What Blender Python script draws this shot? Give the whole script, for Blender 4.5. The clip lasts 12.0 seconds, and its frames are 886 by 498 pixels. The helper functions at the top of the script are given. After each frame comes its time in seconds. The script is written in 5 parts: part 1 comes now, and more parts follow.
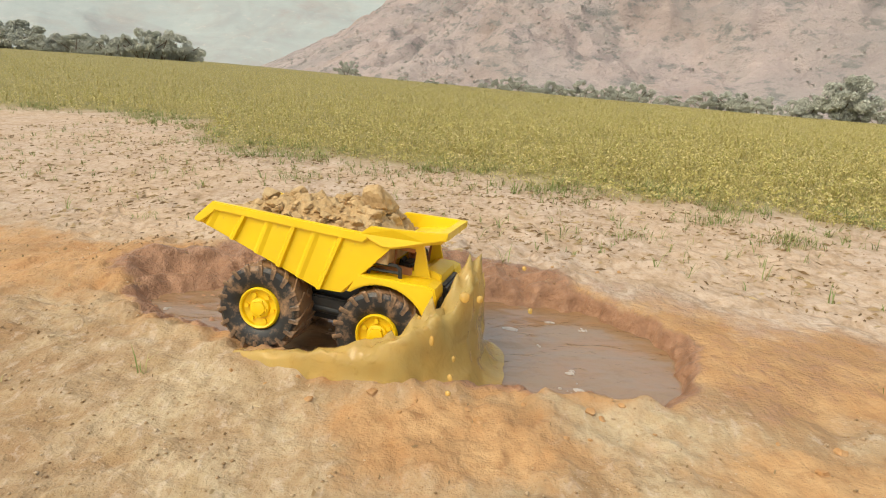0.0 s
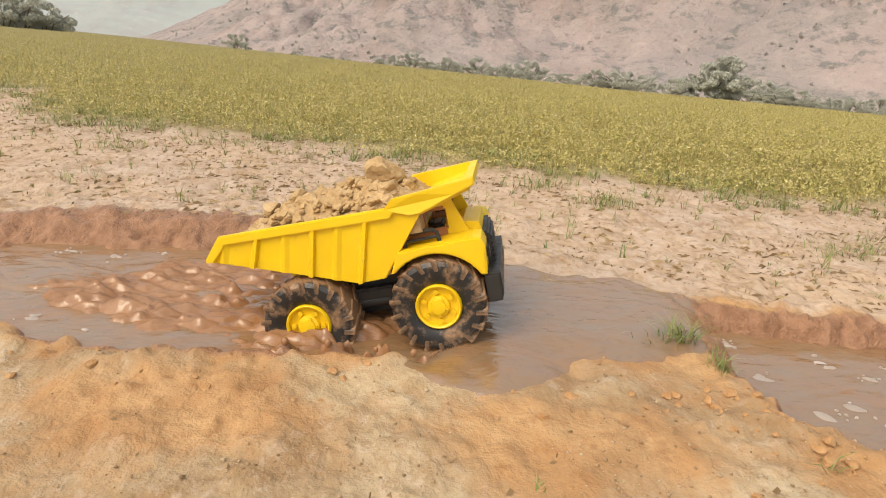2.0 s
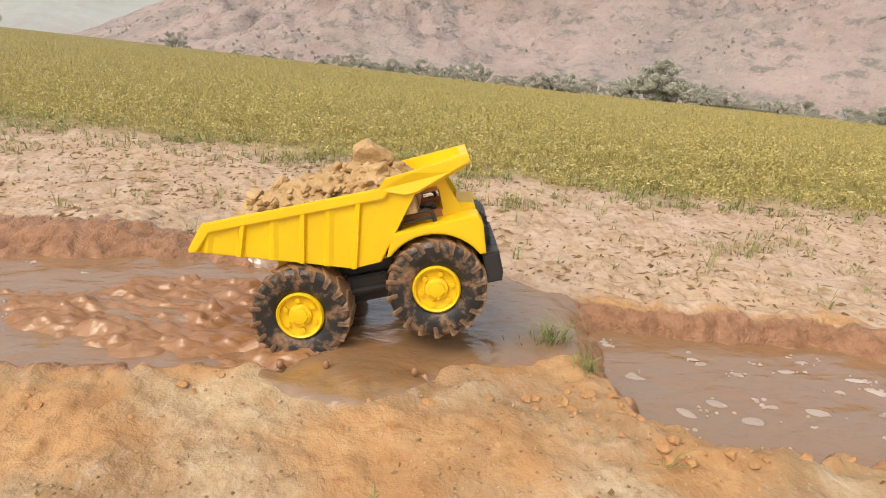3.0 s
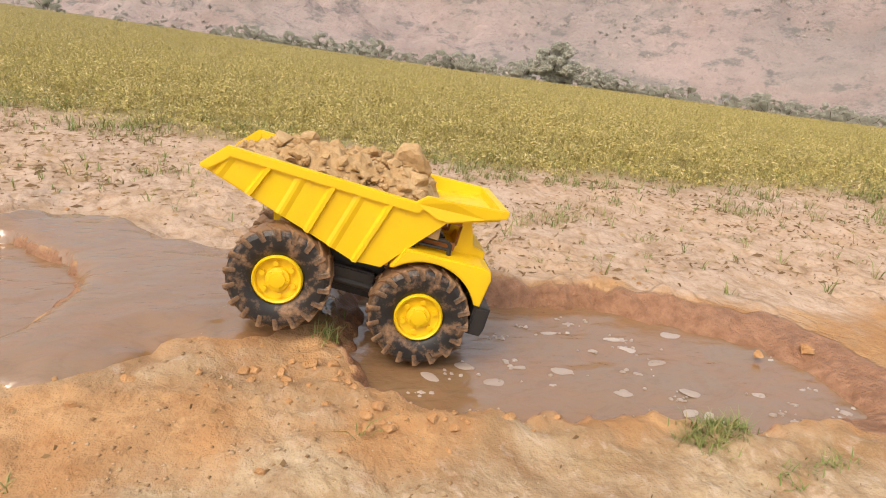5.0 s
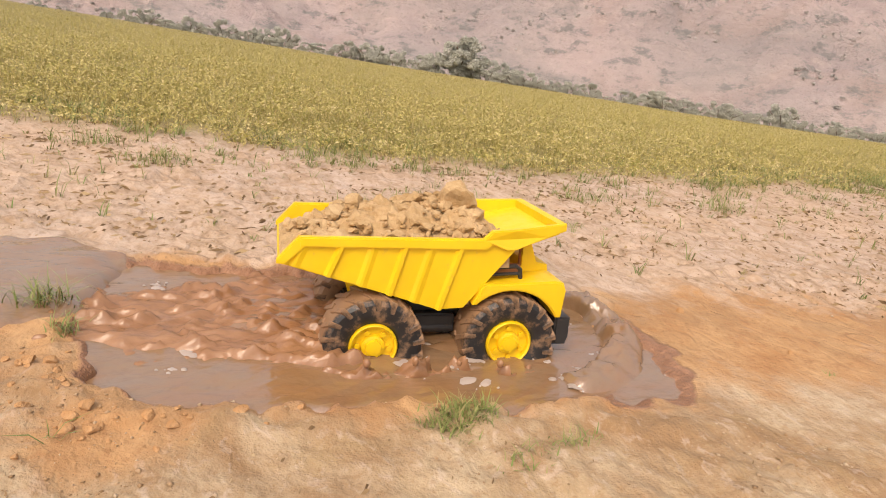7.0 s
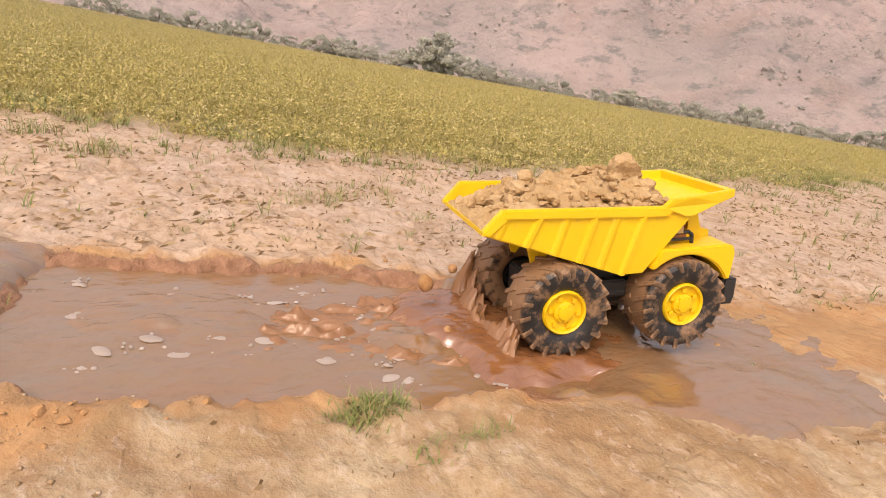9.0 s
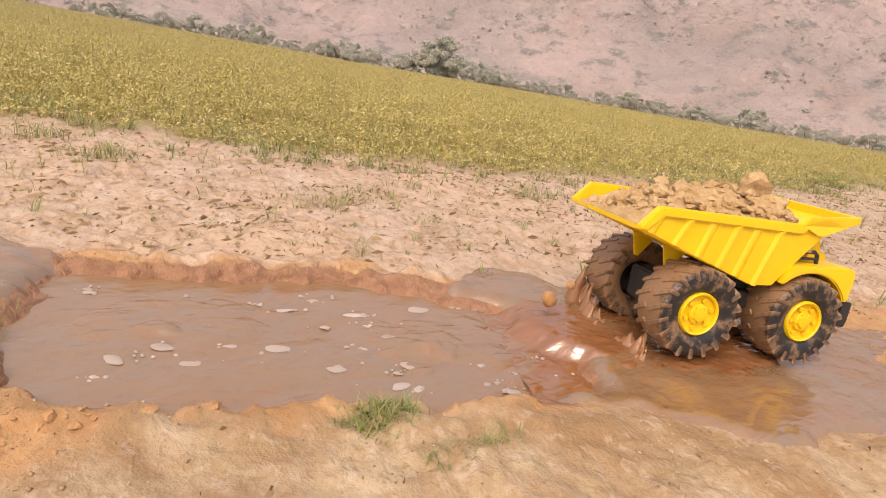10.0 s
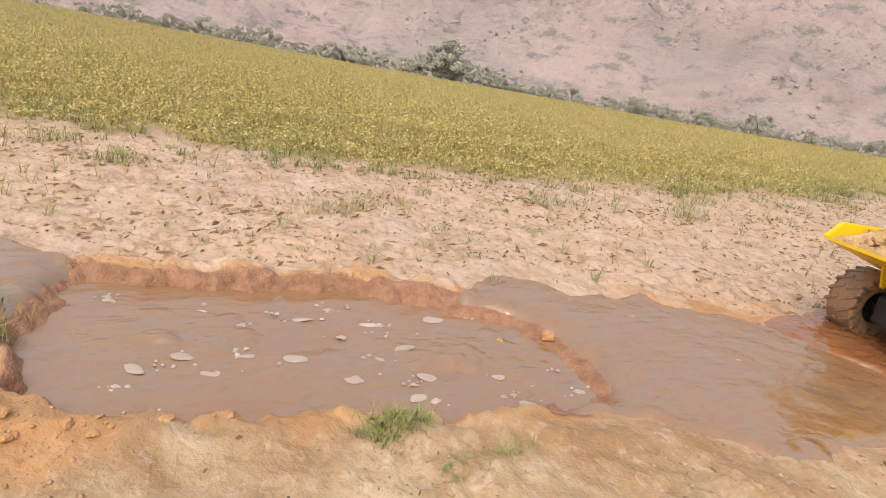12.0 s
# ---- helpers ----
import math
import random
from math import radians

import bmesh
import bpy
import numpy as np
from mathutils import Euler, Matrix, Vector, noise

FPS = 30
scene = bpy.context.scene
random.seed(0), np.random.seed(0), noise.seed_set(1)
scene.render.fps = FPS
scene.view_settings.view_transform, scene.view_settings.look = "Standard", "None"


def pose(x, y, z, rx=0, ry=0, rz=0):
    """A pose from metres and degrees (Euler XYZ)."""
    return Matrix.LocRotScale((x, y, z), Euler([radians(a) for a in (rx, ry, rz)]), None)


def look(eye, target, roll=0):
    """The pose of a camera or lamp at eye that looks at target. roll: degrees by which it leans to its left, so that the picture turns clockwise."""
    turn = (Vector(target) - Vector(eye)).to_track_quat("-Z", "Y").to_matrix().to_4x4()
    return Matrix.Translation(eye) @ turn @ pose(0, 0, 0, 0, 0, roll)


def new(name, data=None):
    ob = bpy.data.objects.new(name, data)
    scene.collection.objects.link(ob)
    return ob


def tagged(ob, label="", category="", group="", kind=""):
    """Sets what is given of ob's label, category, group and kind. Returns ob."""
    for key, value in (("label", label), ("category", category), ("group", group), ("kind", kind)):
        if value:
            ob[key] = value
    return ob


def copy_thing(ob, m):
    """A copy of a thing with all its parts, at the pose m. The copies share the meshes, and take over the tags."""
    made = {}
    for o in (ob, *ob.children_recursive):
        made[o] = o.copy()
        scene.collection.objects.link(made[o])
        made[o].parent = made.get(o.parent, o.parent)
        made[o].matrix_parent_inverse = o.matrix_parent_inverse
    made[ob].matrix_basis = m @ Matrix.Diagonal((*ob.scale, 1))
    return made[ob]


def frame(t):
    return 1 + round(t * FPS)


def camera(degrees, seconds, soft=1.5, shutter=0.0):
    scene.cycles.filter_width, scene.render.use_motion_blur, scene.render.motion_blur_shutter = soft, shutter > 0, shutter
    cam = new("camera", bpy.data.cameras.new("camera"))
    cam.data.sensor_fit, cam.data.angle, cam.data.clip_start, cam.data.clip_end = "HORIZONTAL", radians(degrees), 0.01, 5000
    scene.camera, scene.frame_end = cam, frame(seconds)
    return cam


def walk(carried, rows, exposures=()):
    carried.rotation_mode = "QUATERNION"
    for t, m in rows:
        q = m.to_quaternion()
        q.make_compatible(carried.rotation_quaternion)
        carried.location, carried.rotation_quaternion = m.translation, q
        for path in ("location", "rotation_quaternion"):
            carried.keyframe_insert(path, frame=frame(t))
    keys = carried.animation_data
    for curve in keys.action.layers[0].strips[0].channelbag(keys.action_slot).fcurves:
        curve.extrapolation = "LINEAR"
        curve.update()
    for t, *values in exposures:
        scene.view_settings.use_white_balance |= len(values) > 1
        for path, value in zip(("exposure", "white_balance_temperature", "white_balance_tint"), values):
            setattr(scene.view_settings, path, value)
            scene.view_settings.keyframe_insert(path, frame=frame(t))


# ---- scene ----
cam = camera(68.8, 12.0, 1.05)
METRES, EYE, TILT, LEAN, TURN = 1.0, 0.5088, -16.29, -2.46, 0.0
ROWS = [
    (0.0, 0.0, 0.0, 0.0, 0.0, 0.0, -0.0),
    (0.5, 0.0735, 0.0125, -0.0111, -2.32, -0.38, 0.15),
    (1.0, 0.1445, 0.0249, -0.0247, -4.94, -1.13, 0.61),
    (1.5, 0.2, 0.0322, -0.0341, -7.04, -1.73, 1.09),
    (2.0, 0.2479, 0.0337, -0.0393, -8.61, -2.07, 1.47),
    (2.5, 0.3058, 0.0309, -0.0394, -10.49, -2.15, 1.59),
    (3.0, 0.3807, 0.0268, -0.0378, -13.22, -2.14, 2.09),
    (3.5, 0.4566, 0.0222, -0.0458, -15.97, -2.77, 2.28),
    (5.5, 0.6942, -0.0219, -0.0781, -23.32, -4.5, 2.07),
    (6.0, 0.7483, -0.0333, -0.0846, -25.21, -4.54, 2.02),
    (6.5, 0.8095, -0.0459, -0.0924, -27.54, -4.87, 2.27),
    (7.0, 0.8619, -0.0593, -0.1016, -29.49, -5.22, 2.32),
    (7.5, 0.9001, -0.0716, -0.1115, -30.88, -5.58, 2.25),
    (9.5, 0.9351, -0.091, -0.1101, -31.87, -5.64, 1.92),
    (10.0, 0.9288, -0.0847, -0.1087, -31.56, -5.38, 1.96),
    (10.5, 0.9223, -0.0787, -0.1071, -31.24, -5.22, 2.0),
    (11.0, 0.9193, -0.077, -0.1065, -31.12, -5.17, 1.92),
    (11.5, 0.9177, -0.0789, -0.1031, -31.09, -5.3, 1.67),
    (12.0, 0.9166, -0.0781, -0.0982, -31.1, -5.1, 1.49),
]
walk(cam, [(t, pose(0, 0, EYE, TILT, LEAN, TURN) @ pose(METRES * x, METRES * y, METRES * z, 90 + pitch, roll, yaw)) for t, x, y, z, yaw, pitch, roll in ROWS],
     exposures=[(0, -0.15, 6450, 1), (2.5, -0.15, 6580, 8), (6, -0.11, 6650, 14), (9.5, -0.10, 6850, 19), (11, -0.10, 6750, 18), (12, -0.09, 6400, 14)])

# ---- light ----
world = bpy.data.worlds.new("hazy_sky")
scene.world = world
world.use_nodes = True
wn = world.node_tree.nodes
sky = wn.new("ShaderNodeTexSky")
sky.sky_type, sky.sun_disc = "NISHITA", False
SUN_ELEV, SUN_ROT = radians(52), radians(232)
sky.sun_elevation, sky.sun_rotation = SUN_ELEV, SUN_ROT
sky.air_density, sky.dust_density, sky.ozone_density = 0.8, 8.0, 0.4
wn["Background"].inputs["Strength"].default_value = 0.13
world.node_tree.links.new(sky.outputs[0], wn["Background"].inputs[0])
# an even veil of haze over the whole sky
veil, both = wn.new("ShaderNodeBackground"), wn.new("ShaderNodeAddShader")
veil.inputs["Color"].default_value, veil.inputs["Strength"].default_value = (0.95, 0.98, 1.0, 1), 0.56
world.node_tree.links.new(wn["Background"].outputs[0], both.inputs[0])
world.node_tree.links.new(veil.outputs[0], both.inputs[1])
world.node_tree.links.new(both.outputs[0], wn["World Output"].inputs["Surface"])
sun = new("sun", bpy.data.lights.new("sun", "SUN"))
sun.data.energy, sun.data.angle, sun.data.color = 1.05, radians(24), (1.0, 0.86, 0.62)
sun_dir = Vector((math.sin(SUN_ROT) * math.cos(SUN_ELEV), math.cos(SUN_ROT) * math.cos(SUN_ELEV), math.sin(SUN_ELEV)))
sun.matrix_world = look(sun_dir * 20, (0, 0, 0))

# ---- materials ----
class Nodes:
    """A small builder of node materials."""

    def __init__(self, name):
        self.mat = bpy.data.materials.new(name)
        self.mat.use_nodes = True
        self.tree = self.mat.node_tree
        self.bsdf = self.tree.nodes["Principled BSDF"]

    def node(self, kind, **sets):
        n = self.tree.nodes.new(kind)
        for key, value in sets.items():
            if key == "operation":
                n.operation = value
            elif key == "blend_type":
                n.blend_type = value
            elif key == "attribute_name":
                n.attribute_name = value
            elif key == "feature":
                n.feature = value
        return n

    def link(self, a, b):
        self.tree.links.new(a, b)

    def put(self, socket, value):
        if isinstance(value, bpy.types.NodeSocket):
            self.link(value, socket)
        elif isinstance(value, tuple) and len(value) == 3:
            socket.default_value = (*value, 1)
        else:
            socket.default_value = value

    def coords(self, scale=(1, 1, 1), space="Object"):
        m = self.node("ShaderNodeMapping")
        self.link(self.node("ShaderNodeTexCoord").outputs[space], m.inputs["Vector"])
        m.inputs["Scale"].default_value = scale
        return m.outputs["Vector"]

    def noise(self, scale, detail=4, rough=0.55, vec=None, distort=0.0):
        n = self.node("ShaderNodeTexNoise")
        n.inputs["Scale"].default_value, n.inputs["Detail"].default_value = scale, detail
        n.inputs["Roughness"].default_value, n.inputs["Distortion"].default_value = rough, distort
        self.link(vec or self.coords(), n.inputs["Vector"])
        return n.outputs["Fac"]

    def voronoi(self, scale, vec=None, feature="F1"):
        n = self.node("ShaderNodeTexVoronoi", feature=feature)
        n.inputs["Scale"].default_value = scale
        self.link(vec or self.coords(), n.inputs["Vector"])
        return n.outputs["Distance"]

    def ramp(self, fac, lo, hi, a=0.0, b=1.0):
        n = self.node("ShaderNodeMapRange")
        n.inputs["From Min"].default_value, n.inputs["From Max"].default_value = lo, hi
        n.inputs["To Min"].default_value, n.inputs["To Max"].default_value = a, b
        self.link(fac, n.inputs["Value"])
        return n.outputs["Result"]

    def mix(self, fac, a, b, how="MIX"):
        n = self.node("ShaderNodeMixRGB", blend_type=how)
        self.put(n.inputs["Fac"], fac)
        self.put(n.inputs["Color1"], a)
        self.put(n.inputs["Color2"], b)
        return n.outputs["Color"]

    def math(self, how, a, b=0.0):
        n = self.node("ShaderNodeMath", operation=how)
        self.put(n.inputs[0], a)
        self.put(n.inputs[1], b)
        return n.outputs[0]

    def attribute(self, name):
        return self.node("ShaderNodeAttribute", attribute_name=name).outputs["Fac"]

    def bump(self, height, strength, distance):
        n = self.node("ShaderNodeBump")
        n.inputs["Strength"].default_value, n.inputs["Distance"].default_value = strength, distance
        self.link(height, n.inputs["Height"])
        self.link(n.outputs["Normal"], self.bsdf.inputs["Normal"])

    def done(self, color, rough=0.6, metal=0.0, spec=0.5):
        self.put(self.bsdf.inputs["Base Color"], color)
        self.put(self.bsdf.inputs["Roughness"], rough)
        self.bsdf.inputs["Metallic"].default_value = metal
        self.bsdf.inputs["Specular IOR Level"].default_value = spec
        return self.mat


def ground_material():
    k = Nodes("clay_ground")
    # flakes run a little longer down the slope than across it
    g = k.coords((1, 0.85, 1))
    big, mid, fine = k.noise(1.6, 5, 0.55, g), k.noise(9, 7, 0.7, g), k.noise(44, 4, 0.6, g)
    grain = k.noise(320, 3, 0.7, g)
    pale = k.attribute("pale")
    # dry crust: cream and tan near, pinkish beyond the pits with glare paled in
    crust = k.mix(k.ramp(mid, 0.36, 0.64), (0.41, 0.285, 0.185), (0.54, 0.42, 0.33))
    crust = k.mix(k.ramp(big, 0.42, 0.62, 0, 0.5), crust, (0.55, 0.385, 0.245))
    blot = k.noise(4.5, 7, 0.68, g, 0.5)
    near = k.mix(k.ramp(blot, 0.40, 0.60), (0.30, 0.18, 0.086), (0.47, 0.36, 0.225))
    near = k.mix(k.ramp(k.noise(15, 6, 0.7, g), 0.50, 0.66, 0, 0.5), near, (0.36, 0.245, 0.115))
    crust = k.mix(pale, near, crust)
    crust = k.mix(k.ramp(grain, 0.55, 0.75, 0, 0.22), crust, (0.68, 0.56, 0.43))
    # flakes and broken cracks; dark crack lines put in small shadows between clods
    warp = k.node("ShaderNodeVectorMath", operation="ADD")
    n = k.node("ShaderNodeTexNoise")
    n.inputs["Scale"].default_value, n.inputs["Detail"].default_value = 14, 4
    k.link(g, n.inputs["Vector"])
    sc = k.node("ShaderNodeVectorMath", operation="SCALE")
    k.link(n.outputs["Color"], sc.inputs[0])
    sc.inputs["Scale"].default_value = 0.07
    k.link(g, warp.inputs[0])
    k.link(sc.outputs[0], warp.inputs[1])
    edge = k.voronoi(17, warp.outputs[0], "DISTANCE_TO_EDGE")
    broken = k.ramp(k.noise(6.5, 4, 0.6, g), 0.44, 0.58)
    crack = k.math("MULTIPLY", k.ramp(edge, 0.02, 0.13, 1, 0), k.math("MULTIPLY", broken, k.ramp(pale, 0, 1, 0.25, 1)))
    crust = k.mix(k.math("MULTIPLY", crack, 0.42), crust, (0.27, 0.175, 0.10))
    flake = k.noise(52, 4, 0.62, k.coords((1, 0.6, 1)), 0.5)
    crust = k.mix(k.math("MULTIPLY", k.ramp(flake, 0.51, 0.66), k.ramp(pale, 0, 1, 0.45, 0.55)), crust, (0.27, 0.17, 0.09))
    crust = k.mix(k.ramp(flake, 0.34, 0.45, 0.4, 0), crust, (0.56, 0.445, 0.35))
    grit = k.noise(90, 3, 0.65, g)
    crust = k.mix(k.math("MULTIPLY", k.ramp(grit, 0.55, 0.66), k.ramp(pale, 0, 1, 0.5, 0.2)), crust, (0.29, 0.175, 0.08))
    orange = k.mix(k.ramp(mid, 0.35, 0.65), (0.39, 0.20, 0.08), (0.50, 0.31, 0.15))
    orange = k.mix(k.ramp(fine, 0.52, 0.7, 0, 0.6), orange, (0.29, 0.135, 0.052))
    orange = k.mix(k.ramp(k.noise(6, 6, 0.7, g), 0.46, 0.62, 0, 0.6), orange, (0.31, 0.18, 0.085))
    wobble = k.math("ADD", k.attribute("clay"), k.ramp(k.noise(7, 6, 0.7, g), 0.25, 0.75, -0.45, 0.45))
    color = k.mix(k.ramp(wobble, 0.3, 0.75), crust, orange)
    mud = k.mix(k.ramp(fine, 0.35, 0.7), (0.24, 0.118, 0.06), (0.39, 0.21, 0.118))
    wet = k.ramp(k.math("ADD", k.attribute("wet"), k.ramp(k.noise(22, 4, 0.7, g), 0.25, 0.75, -0.2, 0.2)), 0.35, 0.65)
    color = k.mix(wet, color, mud)
    field = k.mix(k.ramp(mid, 0.35, 0.65), (0.19, 0.155, 0.05), (0.28, 0.235, 0.085))
    color = k.mix(k.attribute("field"), color, field)
    dry = k.ramp(wet, 0, 1, 1, 0)
    height = k.math("ADD", k.math("MULTIPLY", k.noise(70, 3, 0.6), 0.7), k.math("MULTIPLY", flake, -0.5))
    height = k.math("SUBTRACT", height, k.math("MULTIPLY", k.math("MULTIPLY", crack, dry), 0.4))
    height = k.math("ADD", height, k.math("MULTIPLY", k.noise(210, 2, 0.6), 0.22))
    height = k.math("ADD", height, k.math("MULTIPLY", k.math("MULTIPLY", wet, k.noise(75, 4, 0.65)), 1.2))
    k.bump(height, 0.8, 0.0085)
    return k.done(color, k.ramp(wet, 0, 1, 0.9, 0.36), 0, 0.35)


def water_material(name, calm, silt, clear=0.0, rough=0.05, wave=0.007, gloss=1.95):
    k = Nodes(name)
    v = k.coords((1, 1.7, 1))
    swirl = k.noise(5, 6, 0.65, v, 1.6)
    color = k.mix(k.ramp(swirl, 0.36, 0.64), calm, silt)
    color = k.mix(k.ramp(k.noise(17, 5, 0.7, v, 2.0), 0.52, 0.68, 0, 0.45), color, tuple(0.72 * c for c in silt))
    height = k.math("ADD", k.noise(9, 2, 0.45, v, 0.8), k.math("MULTIPLY", k.noise(34, 3, 0.55, v, 0.6), 0.35))
    k.bump(height, 0.5, wave)
    k.bsdf.inputs["Transmission Weight"].default_value = clear
    k.bsdf.inputs["IOR"].default_value = gloss
    return k.done(color, rough, 0, 0.5)


def plastic_material(name, color, dark, rough=0.33, dirt=(0.42, 0.25, 0.11), amount=0.5):
    k = Nodes(name)
    n = k.noise(40, 5, 0.7)
    c = k.mix(k.ramp(k.noise(9, 3), 0.35, 0.65), color, dark)
    c = k.mix(k.ramp(n, 0.62, 0.78, 0, amount), c, dirt)
    k.bump(k.noise(260, 2), 0.12, 0.0006)
    return k.done(c, k.ramp(n, 0.4, 0.75, rough, rough + 0.3))


def tyre_material():
    k = Nodes("muddy_rubber")
    n = k.noise(28, 5, 0.7)
    mud = k.ramp(k.math("ADD", k.attribute("mud"), k.ramp(n, 0.2, 0.8, -0.45, 0.45)), 0.35, 0.6)
    c = k.mix(k.ramp(n, 0.3, 0.7), (0.012, 0.012, 0.013), (0.03, 0.028, 0.026))
    c = k.mix(mud, c, k.mix(n, (0.20, 0.11, 0.055), (0.36, 0.22, 0.12)))
    k.bump(k.noise(120, 3), 0.3, 0.001)
    return k.done(c, k.ramp(n, 0.3, 0.7, 0.35, 0.6))


def soil_material(name, low, high):
    k = Nodes(name)
    n, f = k.noise(22, 6, 0.65), k.noise(160, 4, 0.7)
    c = k.mix(k.ramp(n, 0.35, 0.65), low, high)
    c = k.mix(k.ramp(f, 0.5, 0.72, 0, 0.6), c, (0.33, 0.19, 0.09))
    k.bump(k.math("ADD", n, k.math("MULTIPLY", f, 0.4)), 0.9, 0.006)
    return k.done(c, 0.95, 0, 0.2)


def leaf_material(name, a, b, c, patch=0.0):
    k = Nodes(name)
    r = k.node("ShaderNodeNewGeometry").outputs["Random Per Island"]
    col = k.mix(k.ramp(r, 0.0, 0.6), a, b)
    col = k.mix(k.ramp(r, 0.6, 1.0), col, c)
    if patch:
        # drier and greener plants side by side
        col = k.mix(k.ramp(k.noise(patch, 3), 0.42, 0.66, 0, 0.5), col, b)
        col = k.mix(k.ramp(k.noise(patch * 9, 3, 0.65), 0.50, 0.66, 0, 0.5), col, tuple(0.75 * v for v in a))
        col = k.mix(k.ramp(k.noise(patch * 14, 2, 0.6), 0.58, 0.68, 0, 0.5), col, c)
    return k.done(col, 0.6, 0, 0.25)


def hill_material(name, rock, rock2, scrub, spots, relief=3.0):
    k = Nodes(name)
    slope = k.coords((1, 1, 1.6))
    a, b, c = k.noise(0.028, 7, 0.7, slope, 0.6), k.noise(0.11, 6, 0.72, slope), k.noise(0.5, 4, 0.7, slope)
    col = k.mix(k.ramp(a, 0.38, 0.62), rock, rock2)
    col = k.mix(k.ramp(k.noise(0.012, 4, 0.55, slope, 0.8), 0.46, 0.66, 0, 0.6), col, (0.30, 0.275, 0.265))
    col = k.mix(k.ramp(k.noise(0.02, 5, 0.6, k.coords((1, 1, 0.5)), 1.2), 0.50, 0.62, 0, 0.45 * spots), col, (0.36, 0.27, 0.225))
    col = k.mix(k.ramp(b, 0.53, 0.62, 0, spots), col, scrub)
    col = k.mix(k.ramp(a, 0.52, 0.68, 0, spots * 0.8), col, scrub)
    col = k.mix(k.ramp(c, 0.58, 0.72, 0, spots * 0.7), col, scrub)
    col = k.mix(k.ramp(b, 0.30, 0.42, 0.35, 0), col, (0.62, 0.50, 0.44))
    k.bump(k.math("ADD", b, k.math("MULTIPLY", c, 0.5)), 1.0, relief)
    return k.done(col, 0.95, 0, 0.1)


MAT = {
    "ground": ground_material(),
    "pool": water_material("silty_water", (0.25, 0.16, 0.088), (0.275, 0.148, 0.068), 0.0, 0.04, 0.012),
    "churn": water_material("churned_water", (0.27, 0.13, 0.056), (0.34, 0.18, 0.088), 0.0, 0.26, 0.014, 1.55),
    # muddy water with the truck's reflection put in as a deeper orange
    "flow": water_material("mud_flow_reflection", (0.23, 0.095, 0.036), (0.28, 0.125, 0.05), 0.0, 0.05, 0.012),
    "yellow": plastic_material("yellow_plastic", (0.86, 0.585, 0.008), (0.81, 0.53, 0.007)),
    "black": plastic_material("black_plastic", (0.016, 0.016, 0.018), (0.03, 0.028, 0.026), 0.4, (0.2, 0.11, 0.06), 0.35),
    # brown puts shade on the cab's yellow into the colour, with dust specks
    "brown": plastic_material("shaded_yellow_interior", (0.42, 0.17, 0.06), (0.34, 0.14, 0.05), 0.5),
    "tyre": tyre_material(),
    "soil": soil_material("dry_clods", (0.42, 0.27, 0.12), (0.57, 0.41, 0.225)),
    "clay": soil_material("damp_clods", (0.40, 0.205, 0.08), (0.54, 0.33, 0.165)),
    "crumb": leaf_material("loose_crumbs", (0.26, 0.16, 0.08), (0.40, 0.26, 0.14), (0.52, 0.40, 0.27)),
    "crop": leaf_material("crop_leaves", (0.24, 0.225, 0.06), (0.45, 0.37, 0.115), (0.62, 0.50, 0.26), 1.3),
    "crop_leaf": leaf_material("crop_leaf", (0.33, 0.32, 0.085), (0.52, 0.43, 0.145), (0.68, 0.56, 0.30), 1.3),
    "weed": leaf_material("weed_leaves", (0.14, 0.195, 0.045), (0.25, 0.27, 0.085), (0.36, 0.28, 0.13)),
    "straw": leaf_material("dry_litter", (0.16, 0.10, 0.05), (0.30, 0.20, 0.10), (0.48, 0.36, 0.2)),
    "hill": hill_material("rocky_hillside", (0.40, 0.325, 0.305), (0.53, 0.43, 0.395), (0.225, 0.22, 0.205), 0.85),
    # pale base colours put the haze of distance into the mountain's surface
    "far_hill": hill_material("hazed_far_hillside", (0.375, 0.40, 0.385), (0.395, 0.415, 0.40), (0.35, 0.38, 0.365), 0.5, 0.6),
    # tree and scrub leaves far paler than foliage: haze put into their colour
    "tree": leaf_material("hazed_tree_leaves", (0.43, 0.445, 0.37), (0.47, 0.465, 0.395), (0.52, 0.495, 0.435)),
    "scrub": leaf_material("hazed_dry_scrub", (0.37, 0.35, 0.32), (0.42, 0.385, 0.35), (0.46, 0.41, 0.375)),
    # yellow in this colour stands for the truck reflected in and seen through it
    "splash": water_material("truck_tinted_splash", (0.97, 0.72, 0.25), (0.90, 0.60, 0.18), 0.62, 0.05, 0.012, 1.33),
    # paler than the splash: the sky's reflection is put into the colour
    "spray": water_material("sky_paled_spray", (0.88, 0.80, 0.62), (0.84, 0.74, 0.55), 0.72, 0.05, 0.010, 1.33),
    "foam": leaf_material("pale_foam", (0.36, 0.29, 0.24), (0.42, 0.35, 0.30), (0.49, 0.42, 0.37)),
    "bark": leaf_material("bark", (0.16, 0.12, 0.09), (0.18, 0.13, 0.1), (0.2, 0.15, 0.11)),
}

# ---- helpers for meshes ----
def mesh_from(name, verts, faces, material, smooth=False):
    me = bpy.data.meshes.new(name)
    me.from_pydata([tuple(v) for v in verts], [], [tuple(f) for f in faces])
    me.materials.append(material)
    if smooth:
        me.shade_smooth()
    return me


